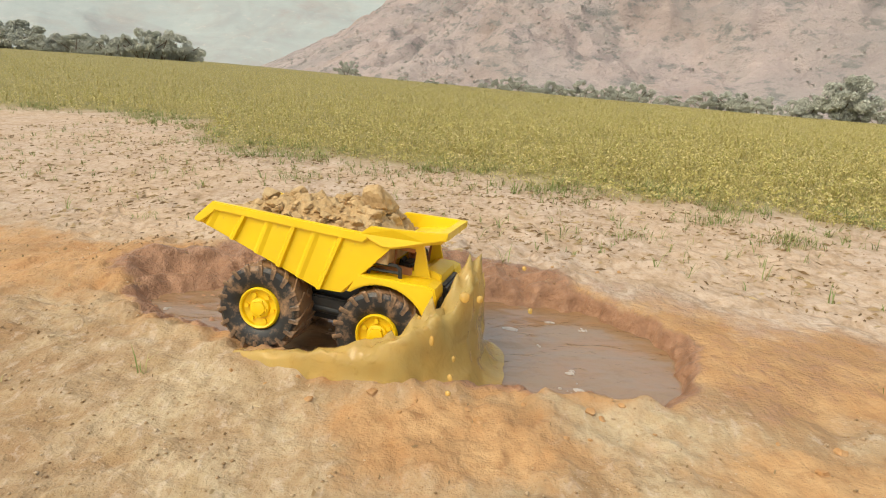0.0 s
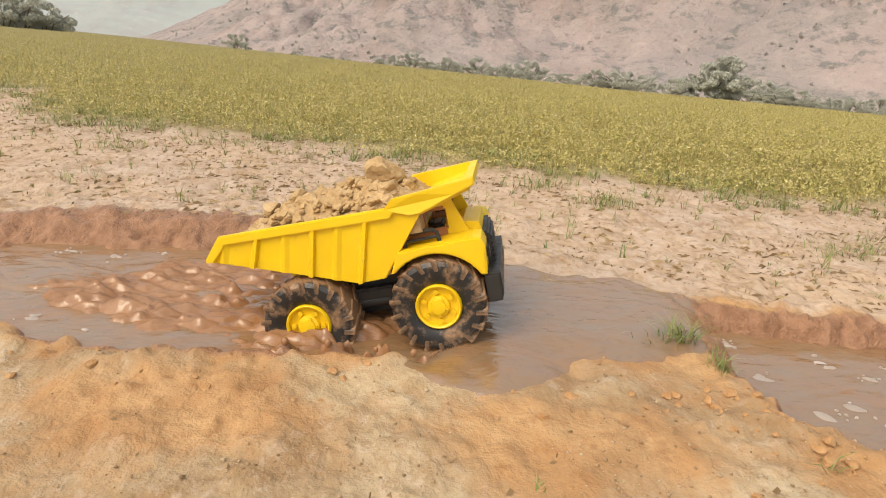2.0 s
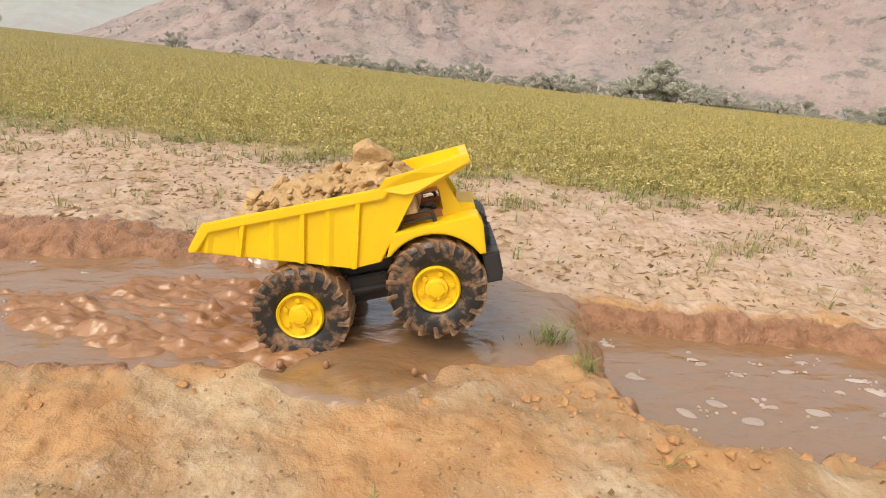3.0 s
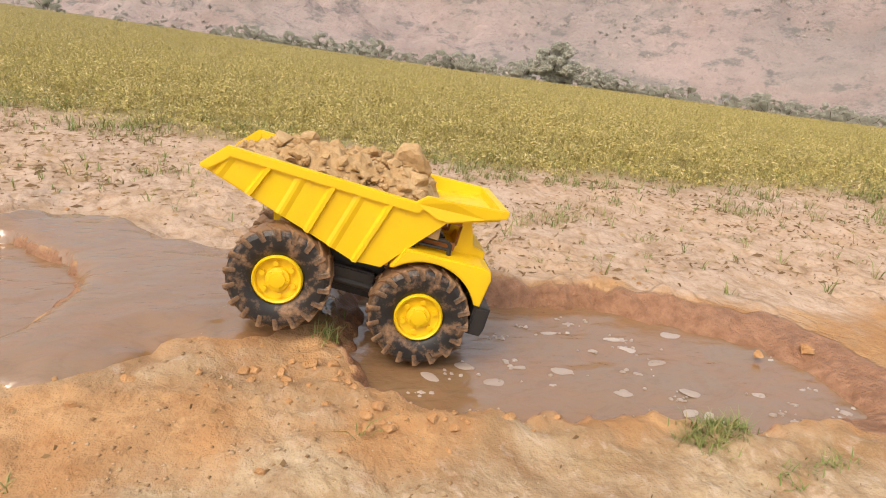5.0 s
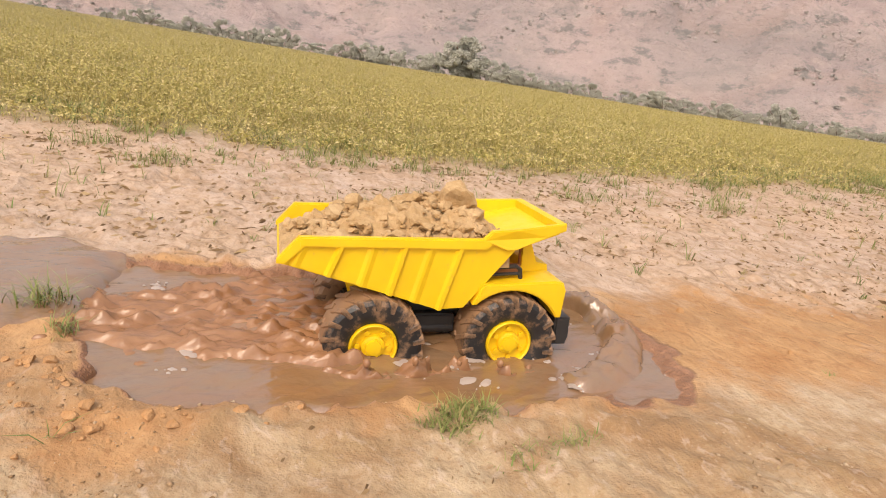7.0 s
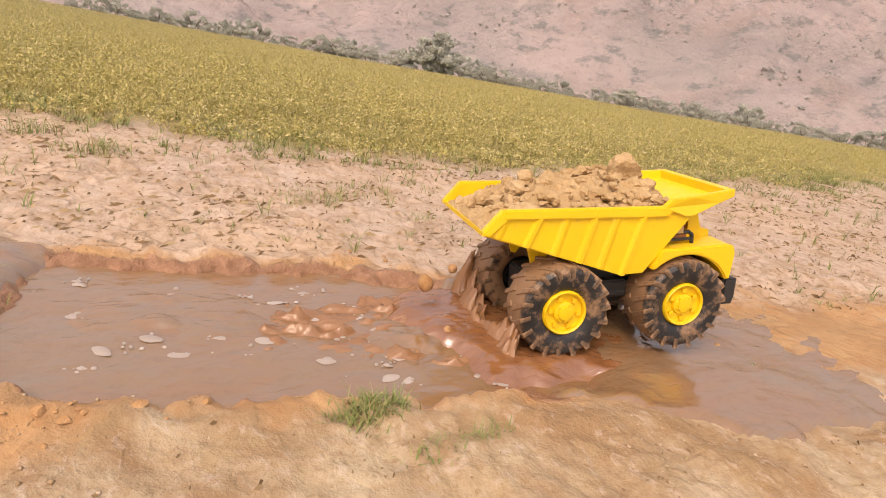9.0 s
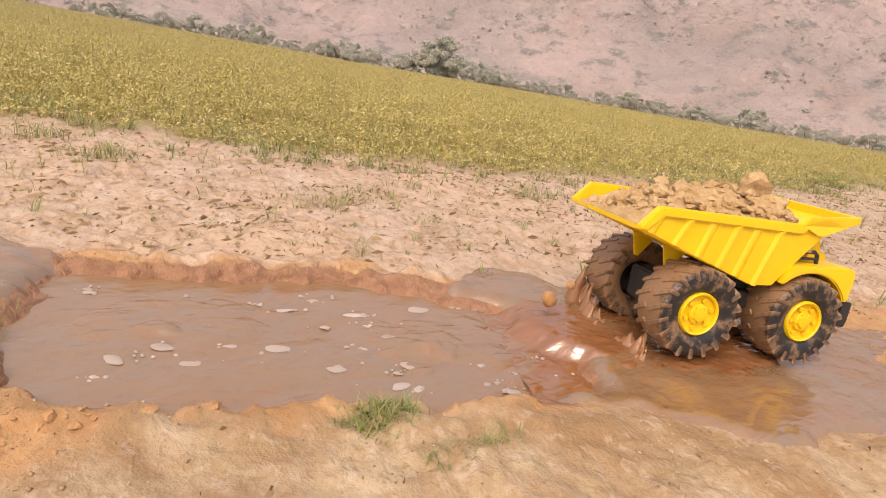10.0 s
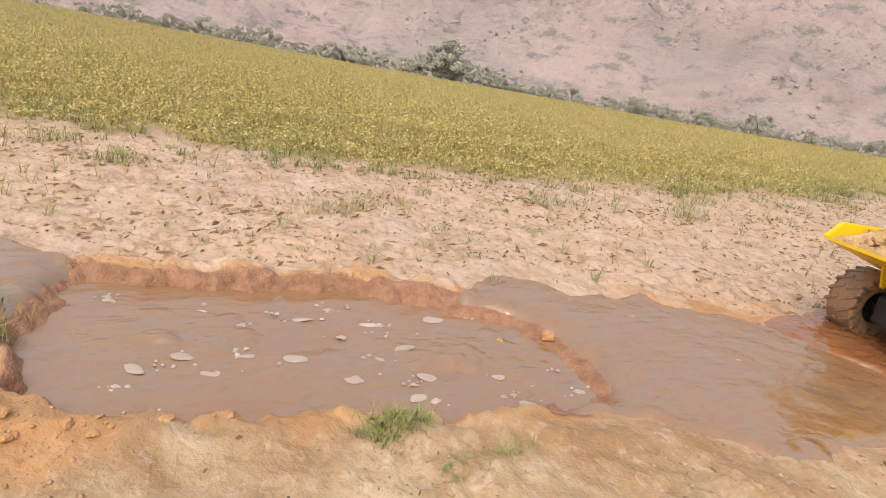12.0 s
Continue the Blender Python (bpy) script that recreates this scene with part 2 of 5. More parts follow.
def mesh_arrays(name, verts, faces, material, smooth=False):
    """A mesh from arrays: verts (n, 3), faces (m, k)."""
    me = bpy.data.meshes.new(name)
    n, (m, k) = len(verts), faces.shape
    me.vertices.add(n)
    me.vertices.foreach_set("co", np.ascontiguousarray(verts, dtype=np.float32).ravel())
    me.loops.add(m * k)
    me.loops.foreach_set("vertex_index", np.ascontiguousarray(faces, dtype=np.int32).ravel())
    me.polygons.add(m)
    me.polygons.foreach_set("loop_start", np.arange(0, m * k, k, dtype=np.int32))
    me.update(calc_edges=True)
    me.validate()
    me.materials.append(material)
    if smooth:
        me.shade_smooth()
    return me


def set_attribute(me, name, values):
    me.attributes.new(name, "FLOAT", "POINT").data.foreach_set("value", np.ascontiguousarray(values, dtype=np.float32))


def part(name, bm, material, parent=None, label="", smooth=False):
    me = bpy.data.meshes.new(name)
    bm.to_mesh(me)
    bm.free()
    me.materials.append(material)
    if smooth:
        me.shade_smooth()
    ob = new(name, me)
    ob.parent = parent
    return tagged(ob, label)


def step(a, b, x):
    u = np.clip((x - a) / (b - a), 0, 1)
    return u * u * (3 - 2 * u)


LATTICE = np.random.RandomState(5).rand(256, 256)


def value_noise(x, y):
    xi, yi = np.floor(x).astype(int), np.floor(y).astype(int)
    u, v = x - xi, y - yi
    u, v = u * u * (3 - 2 * u), v * v * (3 - 2 * v)
    a, b = LATTICE[xi & 255, yi & 255], LATTICE[(xi + 1) & 255, yi & 255]
    c, d = LATTICE[xi & 255, (yi + 1) & 255], LATTICE[(xi + 1) & 255, (yi + 1) & 255]
    return (a + (b - a) * u) * (1 - v) + (c + (d - c) * u) * v - 0.5


def fbm(x, y, octaves=4, gain=0.5):
    total, amp = 0, 1.0
    for k in range(octaves):
        c, s = math.cos(0.6 + 1.1 * k), math.sin(0.6 + 1.1 * k)
        total = total + amp * value_noise((c * x - s * y) * 2**k + 17.3 * k, (s * x + c * y) * 2**k + 5.1 * k)
        amp *= gain
    return total


def inside(poly, x, y):
    """Distance into a polygon: positive inside, negative outside."""
    best, odd = np.full(np.shape(x), 1e9), np.zeros(np.shape(x), bool)
    for (ax, ay), (bx, by) in zip(poly, poly[1:] + poly[:1]):
        dx, dy = bx - ax, by - ay
        t = np.clip(((x - ax) * dx + (y - ay) * dy) / (dx * dx + dy * dy), 0, 1)
        best = np.minimum(best, np.hypot(x - ax - t * dx, y - ay - t * dy))
        odd ^= ((ay > y) != (by > y)) & (x < dx * (y - ay) / (dy if dy else 1e-9) + ax)
    return np.where(odd, best, -best)


# ---- the lie of the land ----
POOL_A = [(-0.68, 1.30), (-0.63, 1.42), (-0.50, 1.49), (-0.30, 1.52), (-0.17, 1.50), (-0.04, 1.48), (0.07, 1.50), (0.22, 1.46), (0.37, 1.37), (0.48, 1.23),
          (0.50, 1.08), (0.46, 0.98), (0.38, 0.90), (0.22, 0.93), (0.04, 0.94), (-0.16, 0.975), (-0.27, 1.02), (-0.39, 1.11), (-0.53, 1.17)]
POOL_B = [(0.93, 1.15), (1.07, 1.09), (1.21, 1.055), (1.34, 1.03), (1.43, 1.02), (1.54, 0.935), (1.67, 0.88), (1.74, 0.82), (1.78, 0.70), (1.77, 0.58), (1.73, 0.48),
          (1.66, 0.43), (1.50, 0.48), (1.35, 0.52), (1.26, 0.555), (1.10, 0.61), (1.00, 0.63), (0.93, 0.66), (0.85, 0.72), (0.87, 0.87), (0.90, 1.02)]
SADDLE = [(0.30, 1.45), (0.42, 1.54), (0.53, 1.50), (0.62, 1.36), (0.75, 1.29), (0.86, 1.27), (0.97, 1.16), (0.91, 1.0), (0.86, 0.91), (0.80, 0.90), (0.73, 0.87),
          (0.64, 0.90), (0.60, 0.86), (0.55, 0.82), (0.48, 0.80), (0.40, 0.82), (0.35, 0.88), (0.40, 1.0), (0.30, 1.2)]
RUNOUT = [(1.62, 0.86), (1.70, 0.92), (1.76, 0.96), (1.85, 0.91), (1.89, 0.84), (2.06, 0.80), (2.08, 0.75), (2.21, 0.68), (2.30, 0.585), (2.40, 0.53), (2.62, 0.45),
          (2.90, 0.40), (2.90, 0.18), (2.30, 0.20), (2.0, 0.235), (1.92, 0.28), (1.86, 0.255), (1.79, 0.28), (1.74, 0.34), (1.67, 0.405), (1.58, 0.46), (1.55, 0.7)]
FIELD_EDGE = [(-9.0, 6.2), (-3.5, 5.3), (-2.7, 5.35), (-1.8, 4.85), (-1.25, 3.6), (-0.65, 3.35), (-0.1, 3.15), (0.5, 2.74), (1.2, 2.40), (1.75, 2.12), (2.25, 1.92), (2.8, 1.83), (3.5, 1.75), (4.2, 1.75), (6.0, 2.1), (12.0, 2.6), (60, 8)]
SKY_LINE = [(-180, -0.3), (-60, 0.2), (-33, -0.35), (-20, -0.85), (0, -1.9), (12, -2.45), (24, -2.9), (35, -3.05), (50, -3.2), (70, -2.8), (110, -1.5), (180, -0.3)]


def field_edge(x, y):
    """How far a point lies beyond the edge of the crop."""
    ex, ey = zip(*FIELD_EDGE)
    return y - np.interp(x, ex, ey) - 0.16 * value_noise(x * 2.3, y * 2.3) - 0.12 * value_noise(x * 7, y * 7)


def land(x, y):
    x, y = np.asarray(x, float), np.asarray(y, float)
    warp = 0.026 * fbm(x * 9, y * 9, 3) + 0.024 * fbm(x * 28, y * 28, 2)
    a, b = inside(POOL_A, x, y) + warp, inside(POOL_B, x, y) + warp
    s, r = inside(SADDLE, x, y) + 2 * warp, inside(RUNOUT, x, y) + 2 * warp
    wide_a = 0.05 + 0.05 * step(-0.2, -0.45, x) - 0.01 * step(0.25, 0.4, x) + 0.03 * step(1.25, 1.05, y) + 0.08 * step(1.25, 1.4, y) * step(0.35, 0.1, x) * step(-0.5, -0.3, x)
    wide_b = 0.035 + 0.045 * step(0.75, 0.95, y + 0.35 * (x - 1.2)) + 0.08 * step(1.42, 1.6, x)
    wide_b = wide_b + 0.05 * step(1.02, 0.9, x) + 0.09 * step(1.5, 1.7, x)
    z = -0.060 * step(0, 1, a / wide_a) - 0.085 * step(0, 1, b / wide_b)
    basin = np.maximum(step(-0.03, 0.05, a), step(-0.03, 0.05, b))
    z = z + (1 - basin) * (0.013 * step(-0.03, 0.09, s) + 0.005 * step(-0.03, 0.11, r))
    flat = np.clip(np.maximum(step(-0.06, 0.06, s), step(-0.06, 0.06, r)), 0, 1)
    dry = (1 - 0.85 * flat) * (1 - 0.7 * basin)
    z = z + (0.008 * dry + 0.001) * fbm(x * 3, y * 3, 3) + 0.013 * dry * fbm(x * 12, y * 12, 2, 0.6) + (0.001 + 0.006 * dry) * fbm(x * 34, y * 34, 1) + 0.011 * dry * np.abs(fbm(x * 40 + 7, y * 40, 2, 0.6)) * step(-0.15, 0.25, fbm(x * 4.5 + 3, y * 4.5, 2))
    # crumbled lip round the pools
    lip = np.maximum(np.exp(-((a + 0.03) / 0.035) ** 2), np.exp(-((b + 0.03) / 0.035) ** 2)) * (1 - flat)
    z = z + lip * (0.007 + 0.02 * fbm(x * 22, y * 22, 2, 0.6))
    # spoil heaped along the far side of the first pit
    heap = step(-0.005 + 0.065 * step(-0.5, -0.3, x), -0.08, a) * step(-0.45, -0.12, a) * step(1.25, 1.42, y) * step(0.44, 0.30, x) * step(-1.0, -0.7, x)
    z = z + heap * (0.026 + 0.018 * step(0.25, 0.05, x) + 0.014 * fbm(x * 20, y * 20, 3, 0.6))
    # crumbling faces of the pits
    face = np.maximum(np.exp(-((a - 0.012) / 0.035) ** 2), np.exp(-((b - 0.012) / 0.035) ** 2)) * (1 - 0.8 * flat) * step(1.66, 1.5, x)
    z = z + face * 0.016 * fbm(x * 40, y * 40, 2, 0.6)
    rad = np.hypot(x - 0.9, y)
    az = np.degrees(np.arctan2(x - 0.9, y))
    lx, lz = zip(*SKY_LINE)
    far = np.maximum(rad - 3.0, 0)
    z = z + far**2 / np.maximum(rad, 0.1) * np.tan(np.radians(np.interp(az, lx, lz)))
    return z


def graded(lo, hi, fine, reach, growth=1.13):
    mid = np.arange(lo, hi, fine)
    steps = fine * growth ** np.arange(1, 200)
    out = np.cumsum(steps)
    out = out[: np.searchsorted(out, reach) + 1]
    return np.concatenate([(lo - out)[::-1], mid, mid[-1] + out])


def build_ground():
    xs, ys = graded(-1.2, 3.0, 0.0065, 420), graded(0.2, 2.1, 0.0065, 420)
    gx, gy = np.meshgrid(xs, ys)
    x, y = gx.ravel(), gy.ravel()
    verts = np.stack([x, y, land(x, y)], 1)
    w, h = len(xs), len(ys)
    i = (np.arange(h - 1)[:, None] * w + np.arange(w - 1)[None]).ravel()
    faces = np.stack([i, i + 1, i + w + 1, i + w], 1)
    me = mesh_arrays("ground", verts, faces, MAT["ground"], True)
    a, b, s, r = (inside(p, x, y) for p in (POOL_A, POOL_B, SADDLE, RUNOUT))
    warp = 0.026 * fbm(x * 9, y * 9, 3) + 0.024 * fbm(x * 28, y * 28, 2)
    a, b = a + warp, b + warp
    wet = np.maximum(step(-0.02, 0.02, a), step(-0.02, 0.02, b)) * 0.95
    wet = np.maximum(wet, 0.85 * step(-0.12, -0.07, a) * step(1.3, 1.42, y) * step(0.42, 0.25, x))
    wet = np.maximum(wet, 0.40 * step(-0.05, 0.06, s))
    track = np.exp(-(((y - np.interp(x, (-4, -0.6, 0.5, 1.7, 2.5, 5), (2.2, 1.42, 1.1, 0.66, 0.42, -0.3))) / 0.26) ** 2))
    near = np.exp(-(((x - 0.02) / 0.22) ** 2 + ((y - 0.80) / 0.14) ** 2)) + np.exp(-(((x - 0.55) / 0.2) ** 2 + ((y - 0.68) / 0.12) ** 2)) + 0.8 * np.exp(-(((x - 0.9) / 0.15) ** 2 + ((y - 0.6) / 0.08) ** 2))
    clay = np.clip(np.maximum(np.maximum(track * 0.95, step(-0.07, 0, np.maximum(a, b)) * 0.7), near * 1.1), 0, 1)
    set_attribute(me, "wet", wet)
    # paler beyond the pits, for litter and for glare put into the colour
    set_attribute(me, "pale", step(0.95, 1.55, y + 0.42 * (x - 0.1)))
    set_attribute(me, "clay", clay)
    set_attribute(me, "field", step(-0.15, 0.35, field_edge(x, y)))
    return tagged(new("ground", me), "dry cracked pinkish clay ground with damp orange patches", "ground", kind="structure")


build_ground()


# ---- hills ----
def build_hill(name, near, depth, az0, az1, skyline, material, label, rough, seed):
    """A hillside in rings about the camera's place; skyline gives its height in degrees against the bearing."""
    na, nr = 520, 150
    az, u = np.meshgrid(np.linspace(az0, az1, na), np.linspace(0, 1, nr))
    r = near * (1 + 0.06 * fbm(az * 0.08 + seed, u * 0, 3)) + depth * u
    x, y = 0.9 + r * np.sin(np.radians(az)), r * np.cos(np.radians(az))
    sx, sz = zip(*skyline)
    top = (near + depth) * np.tan(np.radians(np.interp(az, sx, sz)))
    base = -0.075 * near
    rise = u ** 0.85
    crag = rough * (fbm(x * 0.02 + seed, y * 0.02, 6, 0.58) + 0.5 * np.abs(fbm(x * 0.07, y * 0.07 + seed, 4, 0.6)))
    z = base + (top - base) * rise + crag * np.minimum(1, u * 6) * np.clip((top - base) / 60, 0, 1)
    verts = np.stack([x.ravel(), y.ravel(), z.ravel()], 1)
    i = (np.arange(nr - 1)[:, None] * na + np.arange(na - 1)[None]).ravel()
    faces = np.stack([i, i + na, i + na + 1, i + 1], 1)
    ob = new(name, mesh_arrays(name, verts, faces, material, True))
    tagged(ob, label, "hill", kind="structure")
    return verts.reshape(nr, na, 3)


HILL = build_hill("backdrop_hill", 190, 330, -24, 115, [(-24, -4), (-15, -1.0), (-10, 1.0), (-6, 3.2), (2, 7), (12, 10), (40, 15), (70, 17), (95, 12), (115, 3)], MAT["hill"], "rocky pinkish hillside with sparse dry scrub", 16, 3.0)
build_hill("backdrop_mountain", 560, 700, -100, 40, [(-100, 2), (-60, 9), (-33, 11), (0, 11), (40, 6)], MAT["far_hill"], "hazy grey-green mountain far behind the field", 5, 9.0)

# ---- water ----
def ripples(x, y, height):
    return height * (fbm(x * 6 + y * 3, y * 13 - x * 3, 3) + 0.5 * fbm(x * 18 + 3, y * 34, 3))


def build_water(name, poly, grow, cell, ripple, material, label, film=False, thin=(8, 9), drop=(0.05, 0.11)):
    """A sheet of water over a basin; the land cuts its outline."""
    px, py = zip(*poly)
    xs, ys = np.arange(min(px) - grow, max(px) + grow, cell), np.arange(min(py) - grow, max(py) + grow, cell)
    gx, gy = np.meshgrid(xs, ys)
    x, y = gx.ravel(), gy.ravel()
    z = ripples(x, y, ripple)
    z = z - 0.03 * step(0.0, -0.018, inside(poly, x, y)) if not film else z
    if film:
        z = z - 0.03 * step(0.0, 0.04, inside(POOL_A, x, y)) - 0.03 * step(*drop, inside(POOL_B, x, y))
        z = z + land(x, y) + 0.003 - 0.007 * step(*thin, x) - 0.022 * step(0.012, -0.035, inside(poly, x, y) + 0.02 * fbm(x * 16, y * 16, 3))
    w, h = len(xs), len(ys)
    i = (np.arange(h - 1)[:, None] * w + np.arange(w - 1)[None]).ravel()
    faces = np.stack([i, i + 1, i + w + 1, i + w], 1)
    keep = inside(poly, x[faces].mean(1), y[faces].mean(1)) > -grow
    ob = new(name, mesh_arrays(name, np.stack([x, y, z], 1), faces[keep], material, True))
    return tagged(ob, label, "water", kind="structure")


water_a = build_water("water", POOL_A, 0.025, 0.008, 0.005, MAT["pool"], "brown silty water filling a dug pit")
water_b = build_water("water", POOL_B, 0.025, 0.008, 0.005, MAT["pool"], "grey-brown muddy water in the second pit")
flood_a = build_water("water", SADDLE, 0.05, 0.010, 0.0016, MAT["pool"], "thin muddy water spilling between the pits", True)
flood_b = build_water("water", RUNOUT, 0.05, 0.010, 0.0016, MAT["pool"], "thin muddy water spreading over the clay", True, (1.75, 2.4), (0.03, 0.09))

# ---- toy truck ----
WHEEL_R, WHEEL_BASE, WHEEL_Y = 0.081, 0.2165, 0.094


def box(bm, x0, x1, y0, y1, z0, z1, bevel=0.002):
    made = bmesh.ops.create_cube(bm, size=1, matrix=Matrix.LocRotScale(((x0 + x1) / 2, (y0 + y1) / 2, (z0 + z1) / 2), None, (x1 - x0, y1 - y0, z1 - z0)))
    if bevel:
        edges = list({e for v in made["verts"] for e in v.link_edges})
        bmesh.ops.bevel(bm, geom=edges, offset=bevel, segments=2, affect="EDGES")


def prism(bm, outline, y0, y1, bevel=0.0, squeeze=None):
    """An outline in x and z, drawn out from y0 to y1. squeeze(x, y) moves y."""
    rings = []
    for y in (y0, y1):
        rings.append([bm.verts.new((x, squeeze(x, y) if squeeze else y, z)) for x, z in outline])
    faces = [bm.faces.new(rings[0]), bm.faces.new(rings[1][::-1])]
    n = len(outline)
    for i in range(n):
        faces.append(bm.faces.new((rings[0][i], rings[1][i], rings[1][(i + 1) % n], rings[0][(i + 1) % n])))
    bmesh.ops.recalc_face_normals(bm, faces=faces)
    if bevel:
        edges = [e for f in faces[:2] for e in f.edges]
        bmesh.ops.bevel(bm, geom=edges, offset=bevel, segments=2, affect="EDGES")


def lathe(bm, profile, turns=48):
    """A closed ring about the y axis from (radius, y) points; ends on the axis are closed by small discs."""
    rings = [[bm.verts.new((r * math.cos(2 * math.pi * i / turns), y, r * math.sin(2 * math.pi * i / turns))) for i in range(turns)] for r, y in profile]
    for a, b in zip(rings, rings[1:]):
        for i in range(turns):
            bm.faces.new((a[i], a[(i + 1) % turns], b[(i + 1) % turns], b[i]))
    if profile[0] != profile[-1]:
        for ring in (rings[0], rings[-1][::-1]):
            if profile[0][0] < 0.02 or ring is not rings[0]:
                bm.faces.new(ring)
    bmesh.ops.remove_doubles(bm, verts=bm.verts, dist=1e-6)
    bmesh.ops.recalc_face_normals(bm, faces=bm.faces)


def tube(bm, points, radius, sides=8):
    pts = [Vector(p) for p in points]
    rings = []
    for i, p in enumerate(pts):
        d = (pts[min(i + 1, len(pts) - 1)] - pts[max(i - 1, 0)]).normalized()
        side = d.cross(Vector((0.13, 1, 0.31))).normalized()
        up = side.cross(d)
        rings.append([bm.verts.new(p + radius * (math.cos(2 * math.pi * k / sides) * side + math.sin(2 * math.pi * k / sides) * up)) for k in range(sides)])
    for a, b in zip(rings, rings[1:]):
        for k in range(sides):
            bm.faces.new((a[k], a[(k + 1) % sides], b[(k + 1) % sides], b[k]))
    bm.faces.new(rings[0][::-1]), bm.faces.new(rings[-1])


def lug_mesh():
    """One block of the tread, on top of the tyre, reaching round its shoulder."""
    bm = bmesh.new()
    bmesh.ops.create_cube(bm, size=1, matrix=pose(0, 0.0205, 0.0755, 0, 0, 30) @ Matrix.Diagonal((0.0092, 0.036, 0.0075, 1)))
    for v in bm.verts:
        if v.co.y > 0.03:
            v.co.y = 0.0392
            v.co.z -= 0.013 if v.co.z < 0.0765 else 0.0015
    bmesh.ops.bevel(bm, geom=bm.edges[:], offset=0.0009, segments=1, affect="EDGES")
    me = bpy.data.meshes.new("tread_lug")
    bm.to_mesh(me)
    bm.free()
    me.materials.append(MAT["tyre"])
    set_attribute(me, "mud", [0.86 - 0.38 * float(step(0.025, 0.036, v.co.y)) for v in me.vertices])
    return me


LUG = lug_mesh()


def build_wheel(truck, x, side):
    """A wheel about its own centre; side -1 or 1 is the side of its outer face."""
    wheel = new("wheel")
    wheel.parent = truck
    wheel.location = (x, side * WHEEL_Y, 0)
    bm = bmesh.new()
    outline = [(0.037, -0.030), (0.043, -0.036), (0.056, -0.0385), (0.068, -0.038), (0.0745, -0.033), (0.0765, -0.02), (0.077, 0), (0.0765, 0.02), (0.0745, 0.033), (0.068, 0.038), (0.056, 0.0385), (0.043, 0.036), (0.037, 0.030), (0.037, 0.01), (0.037, -0.01), (0.037, -0.030)]
    lathe(bm, outline, 56)
    me_part = part("tyre", bm, MAT["tyre"], wheel, "black chunky rubber tyre caked with mud on its tread", True)
    me_part.data.shade_smooth()
    me_part.data.set_sharp_from_angle(angle=radians(35))
    co = np.zeros(len(me_part.data.vertices) * 3)
    me_part.data.vertices.foreach_get("co", co)
    co = co.reshape(-1, 3)
    rad = np.hypot(co[:, 0], co[:, 2])
    out = side * co[:, 1]
    set_attribute(me_part.data, "mud", 0.36 + 0.40 * step(0.072, 0.076, rad) * step(0.037, 0.025, out) + 0.25 * step(0, -0.03, out) - 0.15 * step(0.079, 0.082, rad) * step(0.0, 0.03, out))
    for k in range(18):
        for flip in (0, 1):
            lug = new("tread_lug", LUG)
            lug.parent = wheel
            lug.matrix_basis = Matrix.Rotation(2 * math.pi * (k + 0.5 * flip) / 18, 4, "Y") @ pose(0, 0, 0, 0, 0, 180 * flip)
    bm = bmesh.new()
    s = side
    lathe(bm, [(0.038, s * 0.020), (0.0372, s * 0.035), (0.0350, s * 0.0375), (0.0322, s * 0.0355), (0.031, s * 0.029), (0.019, s * 0.0275), (0.0175, s * 0.033), (0.0125, s * 0.0345), (0.0115, s * 0.038), (0.004, s * 0.039)], 40)
    rim = part("rim", bm, MAT["yellow"], wheel, "yellow plastic wheel rim with raised bolts", True)
    rim.data.set_sharp_from_angle(angle=radians(40))
    for k in range(6):
        a = math.pi * k / 3
        bm = bmesh.new()
        bmesh.ops.create_cone(bm, cap_ends=True, segments=10, radius1=0.0042, radius2=0.0034, depth=0.006, matrix=pose(0.0245 * math.cos(a), s * 0.0305, 0.0245 * math.sin(a), 90 * s))
        part("bolt", bm, MAT["yellow"], wheel)
    for k in range(5):
        a = 2 * math.pi * k / 5
        bm = bmesh.new()
        bmesh.ops.create_cone(bm, cap_ends=True, segments=8, radius1=0.0022, radius2=0.0018, depth=0.004, matrix=pose(0.0135 * math.cos(a), s * 0.035, 0.0135 * math.sin(a), 90 * s))
        part("bolt", bm, MAT["yellow"], wheel)
    bm = bmesh.new()
    lathe(bm, [(0.040, -s * 0.0), (0.030, -s * 0.004), (0.012, -s * 0.004), (0.004, -s * 0.004)], 32)
    part("back_plate", bm, MAT["black"], wheel)
    return wheel


BED_TOP = 0.1665


def bed_front(z):
    """The bed's front edge at a height."""
    return 0.139 + (z - 0.057) / (0.1525 - 0.057) * (0.2165 - 0.139)


def bed_floor(x):
    return np.interp(x, (-0.141, 0.097, 0.139), (0.132, 0.055, 0.057))


